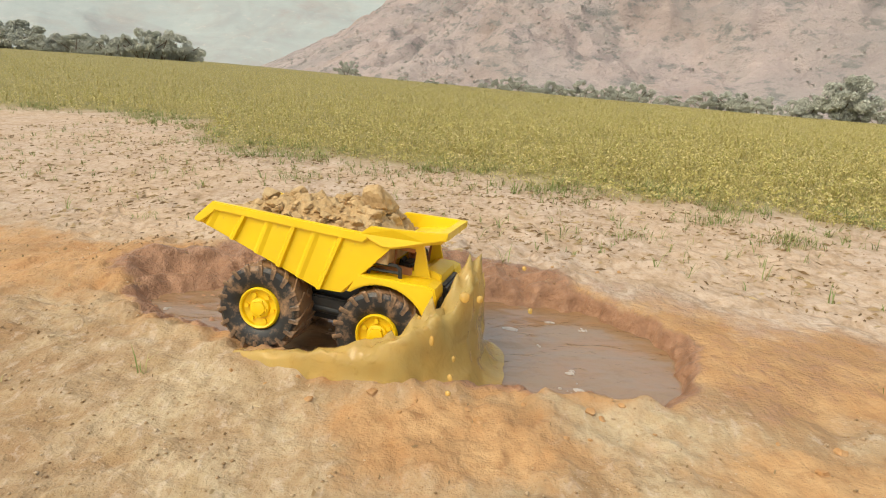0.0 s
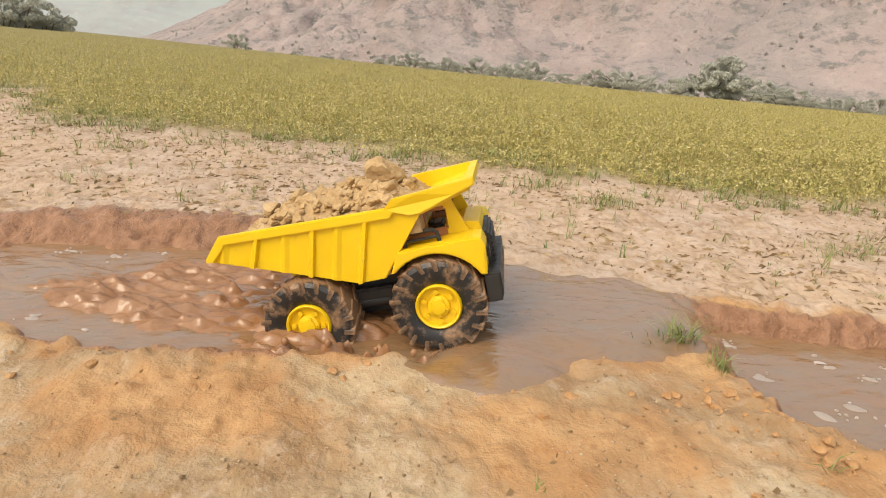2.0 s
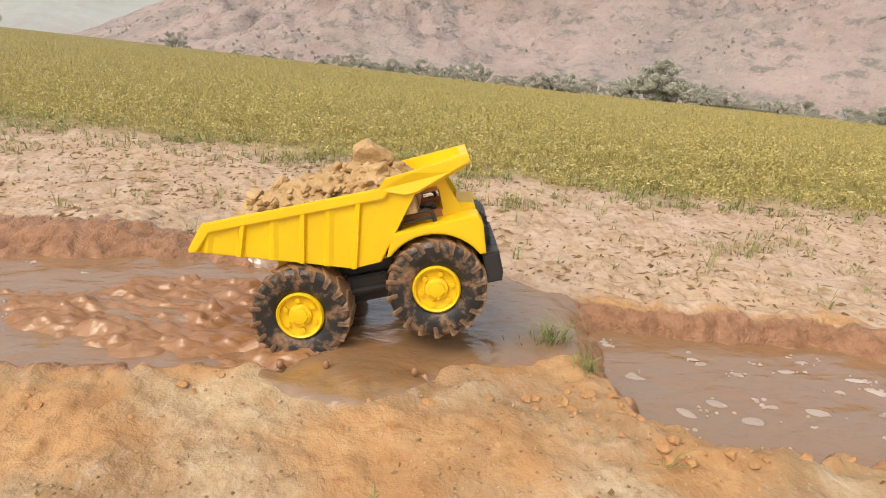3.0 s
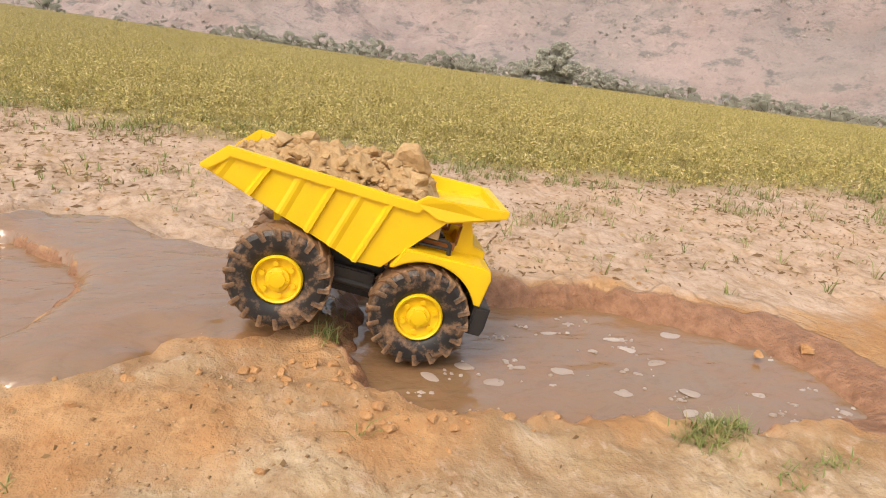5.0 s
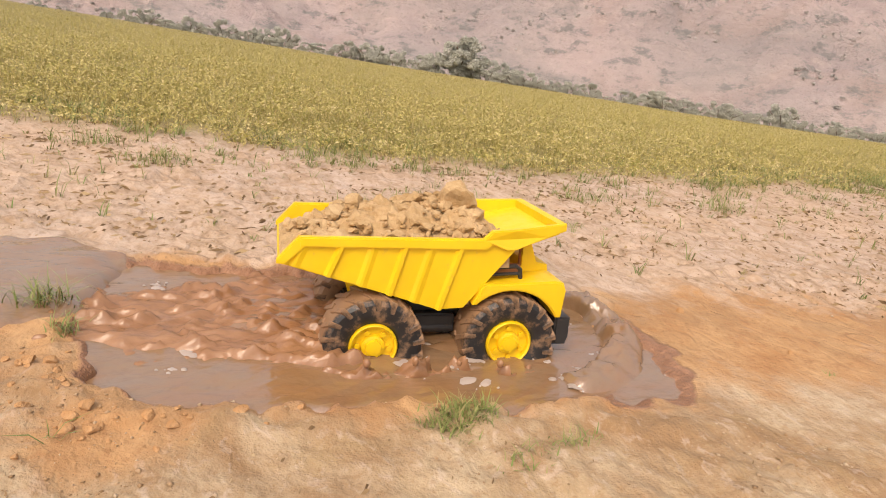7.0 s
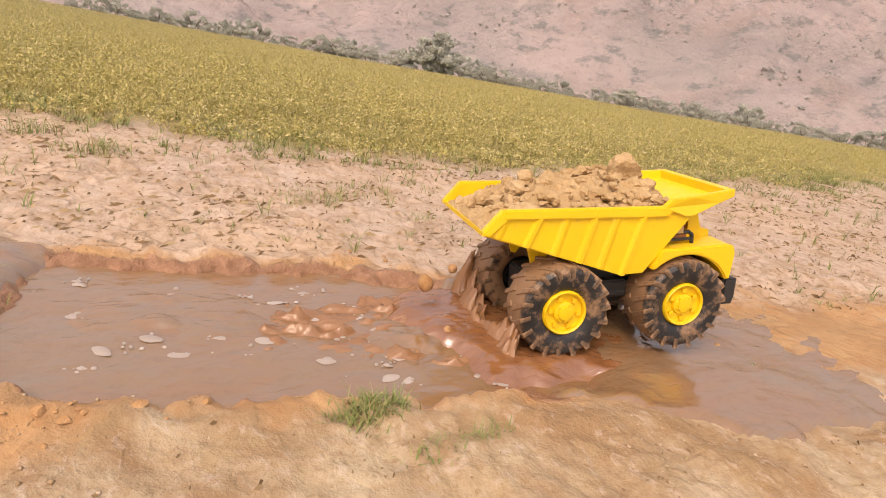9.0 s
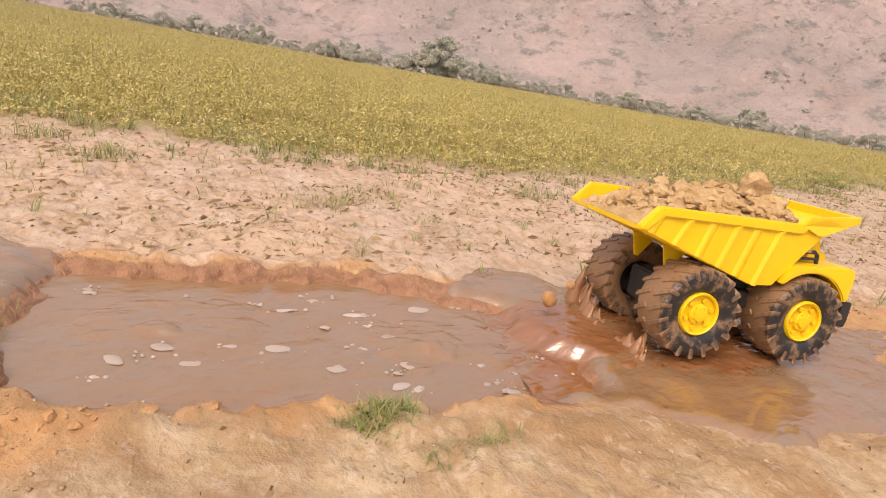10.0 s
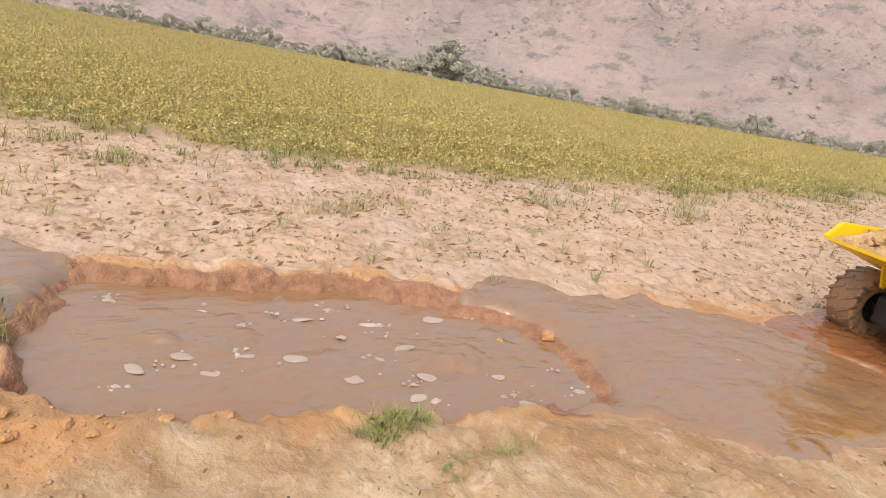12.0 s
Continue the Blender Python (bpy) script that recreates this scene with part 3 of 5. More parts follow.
def bed_side(side):
    """A side wall: flat panels, each raised towards its front and stepped back at a rib."""
    bm = bmesh.new()
    # stations (top x, bottom x, outward)
    st = [(-0.1105, -0.141, 0.0)]
    for light, dark in (((-0.101, -0.119), (-0.045, -0.069)), ((-0.002, -0.022), (0.047, 0.023)), ((0.085, 0.059), (0.133, 0.101))):
        st += [(light[0] + d, light[1] + d, out) for d, out in ((-0.007, 0.0), (-0.002, 0.0035), (0.002, 0.0035), (0.009, 0.0005))]
        st += [(dark[0] + d, dark[1] + d, out) for d, out in ((-0.008, 0.0005), (-0.004, 0.0062), (0.0015, 0.0062), (0.003, -0.001), (0.006, 0.0))]
    st.append((0.2165, 0.139, 0.0))
    outer, inner = [], []
    for tx, bx, out in st:
        tz = BED_TOP if tx < 0.19 else 0.1525
        bz = float(bed_floor(bx))
        col_o, col_i = [], []
        for u in (0, 0.5, 1):
            x, z = bx + (tx - bx) * u, bz + (tz - bz) * u
            col_o.append(bm.verts.new((x, side * (0.1155 + out + 0.0025 * u), z)))
            col_i.append(bm.verts.new((x, side * (0.1085 + 0.0025 * u), z)))
        outer.append(col_o), inner.append(col_i)
    for i in range(len(st) - 1):
        for j in range(2):
            bm.faces.new((outer[i][j], outer[i + 1][j], outer[i + 1][j + 1], outer[i][j + 1]))
            bm.faces.new((inner[i][j], inner[i][j + 1], inner[i + 1][j + 1], inner[i + 1][j]))
        bm.faces.new((outer[i][0], inner[i][0], inner[i + 1][0], outer[i + 1][0]))
        bm.faces.new((outer[i][2], outer[i + 1][2], inner[i + 1][2], inner[i][2]))
    for e in (0, -1):
        for j in range(2):
            bm.faces.new((outer[e][j], outer[e][j + 1], inner[e][j + 1], inner[e][j]))
    bmesh.ops.recalc_face_normals(bm, faces=bm.faces)
    return bm


def build_truck():
    truck = tagged(new("toy_dump_truck"), "large yellow plastic toy dump truck with black muddy wheels", "toy truck")
    bed = new("dump_bed")
    bed.parent = truck
    for s in (-1, 1):
        part("side_wall", bed_side(s), MAT["yellow"], bed, "ribbed yellow plastic side wall")
        bm = bmesh.new()
        prism(bm, [(-0.112, BED_TOP - 0.012), (-0.110, BED_TOP + 0.003), (0.168, BED_TOP + 0.002), (0.178, BED_TOP - 0.004), (0.168, BED_TOP - 0.015)], s * 0.112, s * 0.1245, 0.002)
        part("top_rim", bm, MAT["yellow"], bed)
        bm = bmesh.new()
        prism(bm, [(-0.143, 0.1305), (-0.1425, 0.136), (-0.112, BED_TOP + 0.003), (-0.104, BED_TOP - 0.002), (-0.104, BED_TOP - 0.013), (-0.131, 0.1285)], s * 0.109, s * 0.1235, 0.0018)
        part("rear_rim", bm, MAT["yellow"], bed)
        bm = bmesh.new()
        prism(bm, [(-0.03, 0.052), (-0.022, 0.05), (0.012, 0.095), (0.02, 0.10), (-0.03, 0.113), (-0.046, 0.11)], s * 0.046, s * 0.052, 0.001)
        part("hinge_bracket", bm, MAT["yellow"], bed)
    bm = bmesh.new()
    prism(bm, [(-0.141, 0.128), (-0.141, 0.135), (0.1, 0.061), (0.135, 0.062), (0.2085, 0.1525), (0.2165, 0.1525), (0.141, 0.056), (0.097, 0.0545)], -0.110, 0.110)
    part("bed_floor", bm, MAT["yellow"], bed)

    def taper(x, y):
        return y * (1 - 0.17 * max(0, (x - 0.2) / 0.104))

    for s in (-1, 1):
        bm = bmesh.new()
        prism(bm, [(0.160, BED_TOP), (0.176, 0.1815), (0.215, 0.184), (0.304, 0.1905), (0.3045, 0.1785), (0.272, 0.1690), (0.2165, 0.1515), (0.20, 0.1515)], s * 0.112, s * 0.1245, 0.0015, taper)
        part("canopy_side", bm, MAT["yellow"], bed)
    bm = bmesh.new()
    prism(bm, [(0.205, 0.150), (0.212, 0.158), (0.296, 0.177), (0.296, 0.171), (0.216, 0.148)], -0.112, 0.112, 0, taper)
    prism(bm, [(0.291, 0.176), (0.290, 0.1895), (0.3035, 0.1905), (0.304, 0.1775)], -0.1125, 0.1125, 0.001, taper)
    part("canopy", bm, MAT["yellow"], bed)

    # chassis
    bm = bmesh.new()
    box(bm, -0.035, 0.285, -0.042, 0.042, -0.022, 0.038, 0.004)
    box(bm, 0.045, 0.17, -0.05, 0.05, 0.02, 0.056, 0.004)
    part("chassis", bm, MAT["black"], truck, "black plastic chassis")
    for x in (0, WHEEL_BASE):
        bm = bmesh.new()
        bmesh.ops.create_cone(bm, cap_ends=True, segments=20, radius1=0.012, radius2=0.012, depth=0.17, matrix=pose(x, 0, 0, 90))
        box(bm, x - 0.02, x + 0.02, -0.03, 0.03, -0.026, 0.022, 0.006)
        part("axle", bm, MAT["black"], truck)
    for s in (-1, 1):
        bm = bmesh.new()
        bmesh.ops.create_cone(bm, cap_ends=True, segments=16, radius1=0.009, radius2=0.009, depth=0.07, matrix=pose(0.105, s * 0.062, 0.005, 0, 90))
        box(bm, 0.07, 0.14, s * 0.062 - 0.010, s * 0.062 + 0.010, 0.010, 0.03, 0.003)
        part("fuel_tank", bm, MAT["black"], truck)
    # front: fenders, deck, cab
    arch = [(WHEEL_BASE + 0.0865 * math.cos(radians(a)), 0.0865 * math.sin(radians(a))) for a in range(28, 140, 8)]
    for s in (-1, 1):
        bm = bmesh.new()
        prism(bm, [(0.302, 0.0405), (0.306, 0.085), (0.301, 0.0985), (0.287, 0.102), (0.168, 0.097), (0.152, 0.064), *arch[::-1]], s * 0.058, s * 0.1255, 0.0025)
        part("fender", bm, MAT["yellow"], truck, "yellow mudguard over the front wheel")
        bm = bmesh.new()
        tube(bm, [(0.178, s * 0.101, 0.097), (0.181, s * 0.101, 0.113), (0.188, s * 0.101, 0.118), (0.226, s * 0.101, 0.120), (0.233, s * 0.101, 0.115), (0.235, s * 0.101, 0.098)], 0.0036)
        tube(bm, [(0.181, s * 0.101, 0.106), (0.234, s * 0.101, 0.108)], 0.0028)
        part("handrail", bm, MAT["black"], truck, "black plastic handrail")
        # cab side with a window through it
        bm = bmesh.new()
        y0, y1 = s * 0.060, s * 0.066
        prism(bm, [(0.172, 0.097), (0.209, 0.097), (0.209, 0.146), (0.206, 0.146)], y0, y1)
        prism(bm, [(0.209, 0.097), (0.249, 0.097), (0.249, 0.109), (0.209, 0.109)], y0, y1)
        prism(bm, [(0.209, 0.143), (0.249, 0.143), (0.249, 0.160), (0.209, 0.148)], y0, y1)
        prism(bm, [(0.249, 0.097), (0.282, 0.100), (0.276, 0.112), (0.258, 0.162), (0.249, 0.160)], y0, y1)
        part("cab_side", bm, MAT["yellow"], truck)
        bm = bmesh.new()
        box(bm, 0.2125, 0.2465, s * 0.0535, s * 0.0595, 0.104, 0.111, 0.001)
        box(bm, 0.2075, 0.2125, s * 0.0535, s * 0.0595, 0.104, 0.146, 0.001)
        box(bm, 0.2465, 0.2505, s * 0.0535, s * 0.0595, 0.104, 0.146, 0.001)
        # outer panels, brown where the yellow cab side would lie in shade
        prism(bm, [(0.178, 0.0985), (0.2135, 0.0985), (0.2135, 0.1465), (0.2075, 0.1465)], s * 0.0662, s * 0.0680)
        box(bm, 0.2135, 0.2465, min(s * 0.0662, s * 0.0680), max(s * 0.0662, s * 0.0680), 0.0985, 0.1130, 0)
        box(bm, 0.2135, 0.2465, min(s * 0.0662, s * 0.0680), max(s * 0.0662, s * 0.0680), 0.1415, 0.1475, 0)
        part("shaded_window_frame", bm, MAT["brown"], truck, "dusty window frame and cab panels, brown for yellow in shade")
        bm = bmesh.new()
        box(bm, 0.3045, 0.3095, s * 0.085 - 0.016, s * 0.085 + 0.016, 0.058, 0.078, 0.003)
        part("headlight", bm, MAT["black"], truck)
    bm = bmesh.new()
    box(bm, 0.172, 0.300, -0.0575, 0.0575, 0.080, 0.0965, 0.002)
    prism(bm, [(0.256, 0.0970), (0.300, 0.0970), (0.298, 0.110), (0.272, 0.116), (0.262, 0.112)], -0.0595, 0.0595, 0.002)
    part("hood", bm, MAT["yellow"], truck)
    bm = bmesh.new()
    box(bm, 0.215, 0.235, -0.025, 0.025, 0.098, 0.112, 0.004)
    box(bm, 0.209, 0.216, -0.018, 0.018, 0.098, 0.116, 0.003)
    part("seat", bm, MAT["black"], truck)
    bm = bmesh.new()
    box(bm, 0.287, 0.311, -0.064, 0.064, 0.0, 0.094, 0.004)
    for k in range(6):
        box(bm, 0.3105, 0.3145, -0.056, 0.056, 0.034 + 0.009 * k, 0.039 + 0.009 * k, 0.001)
    part("grille", bm, MAT["black"], truck, "black plastic front grille")
    bm = bmesh.new()
    prism(bm, [(0.296, -0.008), (0.318, -0.008), (0.322, 0.004), (0.322, 0.038), (0.296, 0.040)], -0.121, 0.121, 0.003)
    part("bumper", bm, MAT["black"], truck, "black plastic bumper")
    wheels = [build_wheel(truck, x, s) for x in (0, WHEEL_BASE) for s in (-1, 1)]
    return truck, wheels


def clod(bm, centre, size, seed, flat=0.75):
    made = bmesh.ops.create_icosphere(bm, subdivisions=3 if size > 0.01 else 2, radius=1)
    rnd = random.Random(seed)
    turn = Euler((rnd.random() * 6, rnd.random() * 6, rnd.random() * 6)).to_matrix()
    cuts = [(Vector((rnd.gauss(0, 1), rnd.gauss(0, 1), rnd.gauss(0, 1))).normalized(), rnd.uniform(0.45, 0.75)) for _ in range(8)]
    for v in made["verts"]:
        p = v.co.copy()
        for n, d in cuts:
            over = p.dot(n) - d
            if over > 0:
                p -= n * over
        p *= 1 + 0.20 * noise.noise(p * 2.2 + Vector((seed, 0, 0))) + 0.12 * noise.noise(p * 6 + Vector((0, seed, 0)))
        p = turn @ p
        v.co = Vector(centre) + Vector((p.x * size, p.y * size, p.z * size * flat))


def build_load():
    load = tagged(new("soil_load"), "heap of dry tan soil and clods in the truck bed", "soil")
    xs, ys = np.linspace(-0.138, 0.212, 130), np.linspace(-0.110, 0.110, 84)
    gx, gy = np.meshgrid(xs, ys)
    x, y = gx.ravel(), gy.ravel()
    edge = np.minimum(step(0.111, 0.05, np.abs(y)), 1)
    crown = np.interp(x, (-0.141, -0.12, -0.09, -0.03, 0.06, 0.13, 0.17, 0.19, 0.212), (0.136, 0.142, 0.154, 0.180, 0.190, 0.198, 0.190, 0.172, 0.158))
    rim = np.interp(x, (-0.141, -0.10, -0.05, 0.16, 0.212), (0.133, 0.140, 0.157, 0.161, 0.156))
    z = rim + (crown - rim) * edge + 0.022 * fbm(x * 26, y * 26, 5, 0.66) * (0.3 + 0.7 * edge)
    z = np.where(x > bed_front(np.minimum(z, 0.16)) - 0.004, np.minimum(z, 0.163), z)
    border = (gx == xs[0]) | (gx == xs[-1]) | (gy == ys[0]) | (gy == ys[-1])
    z = np.where(border.ravel(), np.where(x > 0.15, 0.12, bed_floor(x) + 0.003), z)
    w, h = len(xs), len(ys)
    i = (np.arange(h - 1)[:, None] * w + np.arange(w - 1)[None]).ravel()
    faces = np.stack([i, i + 1, i + w + 1, i + w], 1)
    mound = new("mound", mesh_arrays("mound", np.stack([x, y, z], 1), faces, MAT["soil"], True))
    mound.parent = load
    rnd = random.Random(11)
    big = [(0.150, -0.005, 0.207, 0.034, 0.95), (0.165, -0.055, 0.187, 0.024, 0.8), (0.158, 0.052, 0.192, 0.020, 0.8), (-0.02, 0.035, 0.190, 0.022, 0.7), (-0.055, -0.02, 0.184, 0.020, 0.7),
           (0.02, -0.02, 0.19, 0.018, 0.7), (0.08, 0.03, 0.197, 0.02, 0.7), (0.185, 0.0, 0.18, 0.022, 0.7), (0.06, -0.05, 0.186, 0.016, 0.7), (-0.09, -0.035, 0.154, 0.016, 0.75), (-0.075, 0.05, 0.16, 0.018, 0.8)]
    spots = big[:]
    while len(spots) < 420:
        cx, cy = rnd.uniform(-0.125, 0.195), rnd.uniform(-0.103, 0.103)
        if abs(cy) > 0.103 or cx > 0.185:
            continue
        e = float(min(step(0.111, 0.05, abs(cy)), 1))
        top = float(np.interp(cx, (-0.141, -0.12, -0.09, -0.03, 0.06, 0.13, 0.17, 0.19, 0.212), (0.136, 0.142, 0.154, 0.180, 0.190, 0.198, 0.190, 0.172, 0.158)))
        low = float(np.interp(cx, (-0.141, -0.10, -0.05, 0.16, 0.212), (0.133, 0.140, 0.157, 0.161, 0.156)))
        size = rnd.choice((0.003, 0.004, 0.005, 0.006, 0.007, 0.009, 0.013))
        spots.append((cx, cy, low + (top - low) * e + size * 0.25, size, 0.75))
    for k, (cx, cy, cz, size, flat) in enumerate(spots):
        bm = bmesh.new()
        clod(bm, (cx, cy, cz), size, k, flat)
        part("clod", bm, MAT["soil"], load)
    return load


truck, wheels = build_truck()
load = build_load()

# ---- plants ----
def blades(rs, x, y, z, height, width, lean, name, material, segs=2):
    """Curved blades, one island each, from arrays of roots."""
    n = len(x)
    a = rs.rand(n) * 2 * np.pi
    dx, dy = np.cos(a), np.sin(a)
    sx, sy = -dy, dx
    verts = np.zeros((n, 2 * segs + 1, 3))
    for k in range(segs + 1):
        u = k / segs
        out = lean * height * u**1.7
        up = height * (u - 0.35 * lean * u**2.2)
        w = width * (0.75 + 0.5 * u) * (1 - u) if k < segs else 0 * width
        w = np.where(k == 0, width * 0.5, w)
        cx, cy, cz = x + dx * out, y + dy * out, z + up
        if k < segs:
            verts[:, 2 * k] = np.stack([cx - sx * w, cy - sy * w, cz], 1)
            verts[:, 2 * k + 1] = np.stack([cx + sx * w, cy + sy * w, cz], 1)
        else:
            verts[:, 2 * k] = np.stack([cx, cy, cz], 1)
    tri = []
    for k in range(segs - 1):
        tri += [(2 * k, 2 * k + 1, 2 * k + 3), (2 * k, 2 * k + 3, 2 * k + 2)]
    tri.append((2 * segs - 2, 2 * segs - 1, 2 * segs))
    faces = (np.arange(n)[:, None, None] * (2 * segs + 1) + np.array(tri)[None]).reshape(-1, 3)
    return new(name, mesh_arrays(name, verts.reshape(-1, 3), faces, material))


def leaflets(rs, x, y, z, size, name, material):
    """Small pointed leaves turned every way, four corners each."""
    n = len(x)
    a, tip = rs.rand(n) * 2 * np.pi, rs.uniform(-0.5, 1.1, n)
    d = np.stack([np.cos(a) * np.cos(tip), np.sin(a) * np.cos(tip), np.sin(tip)], 1)
    w = np.cross(d, rs.normal(size=(n, 3)))
    w /= np.linalg.norm(w, axis=1)[:, None]
    p, s = np.stack([x, y, z], 1), size[:, None]
    v = np.stack([p, p + d * s * 0.5 + w * s * 0.17, p + d * s - np.array([0, 0, 0.12]) * s, p + d * s * 0.5 - w * s * 0.17], 1)
    return new(name, mesh_arrays(name, v.reshape(-1, 3), np.arange(n * 4).reshape(n, 4), material))


def build_crop():
    rs = np.random.RandomState(21)
    n = 560000
    # even in bearing, thinning out with distance
    az = np.radians(rs.uniform(-46, 82, n))
    r = 1.6 * (140 / 1.6) ** (rs.rand(n) ** 1.25)
    x, y = 0.9 + r * np.sin(az), r * np.cos(az)
    # stalks stand in clumps
    x, y = x + 0.10 * fbm(x * 9, y * 9, 2), y + 0.10 * fbm(x * 9 + 40, y * 9, 2)
    e = field_edge(x, y)
    keep = (e > 0) & (rs.rand(n) < 0.4 + 0.6 * step(0.0, 0.5, e)) & (np.abs(az) < 2)
    x, y, r, e = x[keep], y[keep], r[keep], e[keep]
    m = len(x)
    grow = 1 + np.maximum(r - 4, 0) * 0.065
    bunch = np.clip(1 + 0.9 * fbm(x * 1.5, y * 1.5, 2) * 0.45 + 0.75 * fbm(x * 8, y * 8, 2), 0.35, 1.7)
    tall = (0.032 + 0.038 * step(0, 1.0, e)) * (0.45 + 0.75 * rs.rand(m)) * bunch * np.minimum(1.35, 1 + 0.02 * r)
    tall = np.where(rs.rand(m) < 0.03, tall * 1.35, tall)
    width = 0.0014 * (0.6 + rs.rand(m)) * grow
    lean = 0.2 + 1.1 * rs.rand(m) ** 1.2
    ob = blades(rs, x, y, land(x, y) - 0.004, tall, width, lean, "crop_field", MAT["crop"])
    tagged(ob, "dense field of short yellow-green grassy crop", "crop", kind="stuff")
    # leaves held across the stalks, larger clumps far off
    pick = (r < 30) & (rs.rand(m) < np.where(r < 9, 0.8, 0.45))
    x, y, tall, r = x[pick], y[pick], tall[pick], r[pick]
    k = len(x)
    lift = tall * (0.25 + 0.72 * rs.rand(k) ** 0.7)
    ob = leaflets(rs, x + rs.normal(0, 0.010, k), y + rs.normal(0, 0.010, k), land(x, y) + lift, (0.008 + 0.012 * rs.rand(k)) * (1 + 0.035 * r), "crop_leaves", MAT["crop_leaf"])
    tagged(ob, "small yellow-green leaves of the field crop", "crop", kind="stuff")


def clear_of_pools(x, y, gap):
    return (inside(POOL_A, x, y) < -gap) & (inside(POOL_B, x, y) < -gap) & (inside(SADDLE, x, y) < -gap) & (inside(RUNOUT, x, y) < -gap)


def build_litter():
    """Dry stalks and bits of leaf lying on the crust."""
    rs = np.random.RandomState(4)
    n = 70000
    x, y = rs.uniform(-2.6, 5.2, n), rs.uniform(0.1, 5.3, n)
    dense = step(-0.1, 0.25, fbm(x * 4, y * 4, 3))
    far = step(0.85, 1.5, y + 0.45 * (x - 0.2))
    keep = clear_of_pools(x, y, 0.05) & (field_edge(x, y) < 0.25) & (rs.rand(n) < (0.18 + 0.82 * far) * (0.25 + 0.75 * dense))
    x, y = x[keep], y[keep]
    m = len(x)
    length = (0.003 + 0.016 * rs.rand(m) ** 2.2) * (0.3 + 0.7 * step(0.9, 1.6, y + 0.45 * (x - 0.2)))
    a = rs.normal(0, 0.6, m) + np.where(rs.rand(m) < 0.3, 1.5, 0)
    w = 0.0005 + 0.0008 * rs.rand(m)
    c, s = np.cos(a), np.sin(a)
    z = land(x, y) + 0.002
    lift = 0.001 + 0.007 * rs.rand(m) ** 2
    v = np.zeros((m, 4, 3))
    v[:, 0] = np.stack([x - c * length, y - s * length, z], 1)
    v[:, 1] = np.stack([x - s * w, y + c * w, z + lift], 1)
    v[:, 2] = np.stack([x + c * length, y + s * length, z + 0.4 * lift], 1)
    v[:, 3] = np.stack([x + s * w, y - c * w, z - 0.001], 1)
    me = mesh_arrays("dry_litter", v.reshape(-1, 3), np.arange(m * 4).reshape(m, 4), MAT["straw"])
    tagged(new("dry_litter", me), "scattered dry stalks and leaf bits on the clay", "litter", kind="stuff")


def build_weeds():
    """Seedlings all over the dry crust."""
    rs = np.random.RandomState(8)
    n = 4200
    cx, cy = rs.uniform(-2.4, 5, n), rs.uniform(0.3, 5.2, n)
    keep = clear_of_pools(cx, cy, 0.07) & (field_edge(cx, cy) < 0.2) & (rs.rand(n) < np.where(cy + 0.45 * (cx - 0.2) > 1.45, 0.55, 0.06) + 0.45 * step(-0.7, 0.0, field_edge(cx, cy)))
    cx, cy = cx[keep], cy[keep]
    size = 0.016 + 0.045 * rs.rand(len(cx)) ** 2.2 + 0.02 * step(-0.5, 0, field_edge(cx, cy)) * rs.rand(len(cx))
    rep = rs.randint(4, 9, len(cx))
    x, y, s = np.repeat(cx, rep), np.repeat(cy, rep), np.repeat(size, rep)
    m = len(x)
    ob = blades(rs, x + rs.normal(0, 0.004, m), y + rs.normal(0, 0.004, m), land(x, y) - 0.001, s * (0.5 + rs.rand(m)), 0.0017 * (0.6 + rs.rand(m)), 0.3 + 0.9 * rs.rand(m), "seedlings", MAT["weed"])
    tagged(ob, "small green and brown weed seedlings on dry clay", "weeds", kind="stuff")
    n = 30000
    cx, cy = rs.uniform(-4, 6, n), rs.uniform(1.5, 6, n)
    e = field_edge(cx, cy)
    keep = (rs.rand(n) < step(-0.55, -0.02, e) * step(0.5, 0.15, e)) & (fbm(cx * 5, cy * 5, 3) > 0.06)
    cx, cy = cx[keep], cy[keep]
    rep = rs.randint(5, 11, len(cx))
    x, y, s = np.repeat(cx, rep), np.repeat(cy, rep), np.repeat(0.022 + 0.035 * rs.rand(len(cx)) ** 1.5, rep)
    m = len(x)
    ob = blades(rs, x + rs.normal(0, 0.010, m), y + rs.normal(0, 0.010, m), land(x, y) - 0.001, s * (0.5 + rs.rand(m)), 0.0019 * (0.6 + rs.rand(m)), 0.4 + 1.0 * rs.rand(m), "edge_grass", MAT["weed"])
    tagged(ob, "ragged green grass along the foot of the crop", "grass", kind="stuff")


def build_tuft(x, y, spread, tall, count, seed, label):
    rs = np.random.RandomState(seed)
    bx, by = rs.normal(0, spread, count), rs.normal(0, spread * 0.6, count)
    at = float(land(x, y))
    z = land(x + bx, y + by) - at - 0.002
    ob = blades(rs, bx, by, z, tall * (0.4 + 0.8 * rs.rand(count)), 0.0010 * (0.6 + rs.rand(count)) * (1 + tall * 6), 0.35 + 1.0 * rs.rand(count), "grass", MAT["weed"], 3)
    tagged(ob, kind="stuff")
    tuft = tagged(new("grass_tuft"), label, "grass tuft", "tufts on the clay")
    tuft.location = (x, y, at)
    ob.parent = tuft


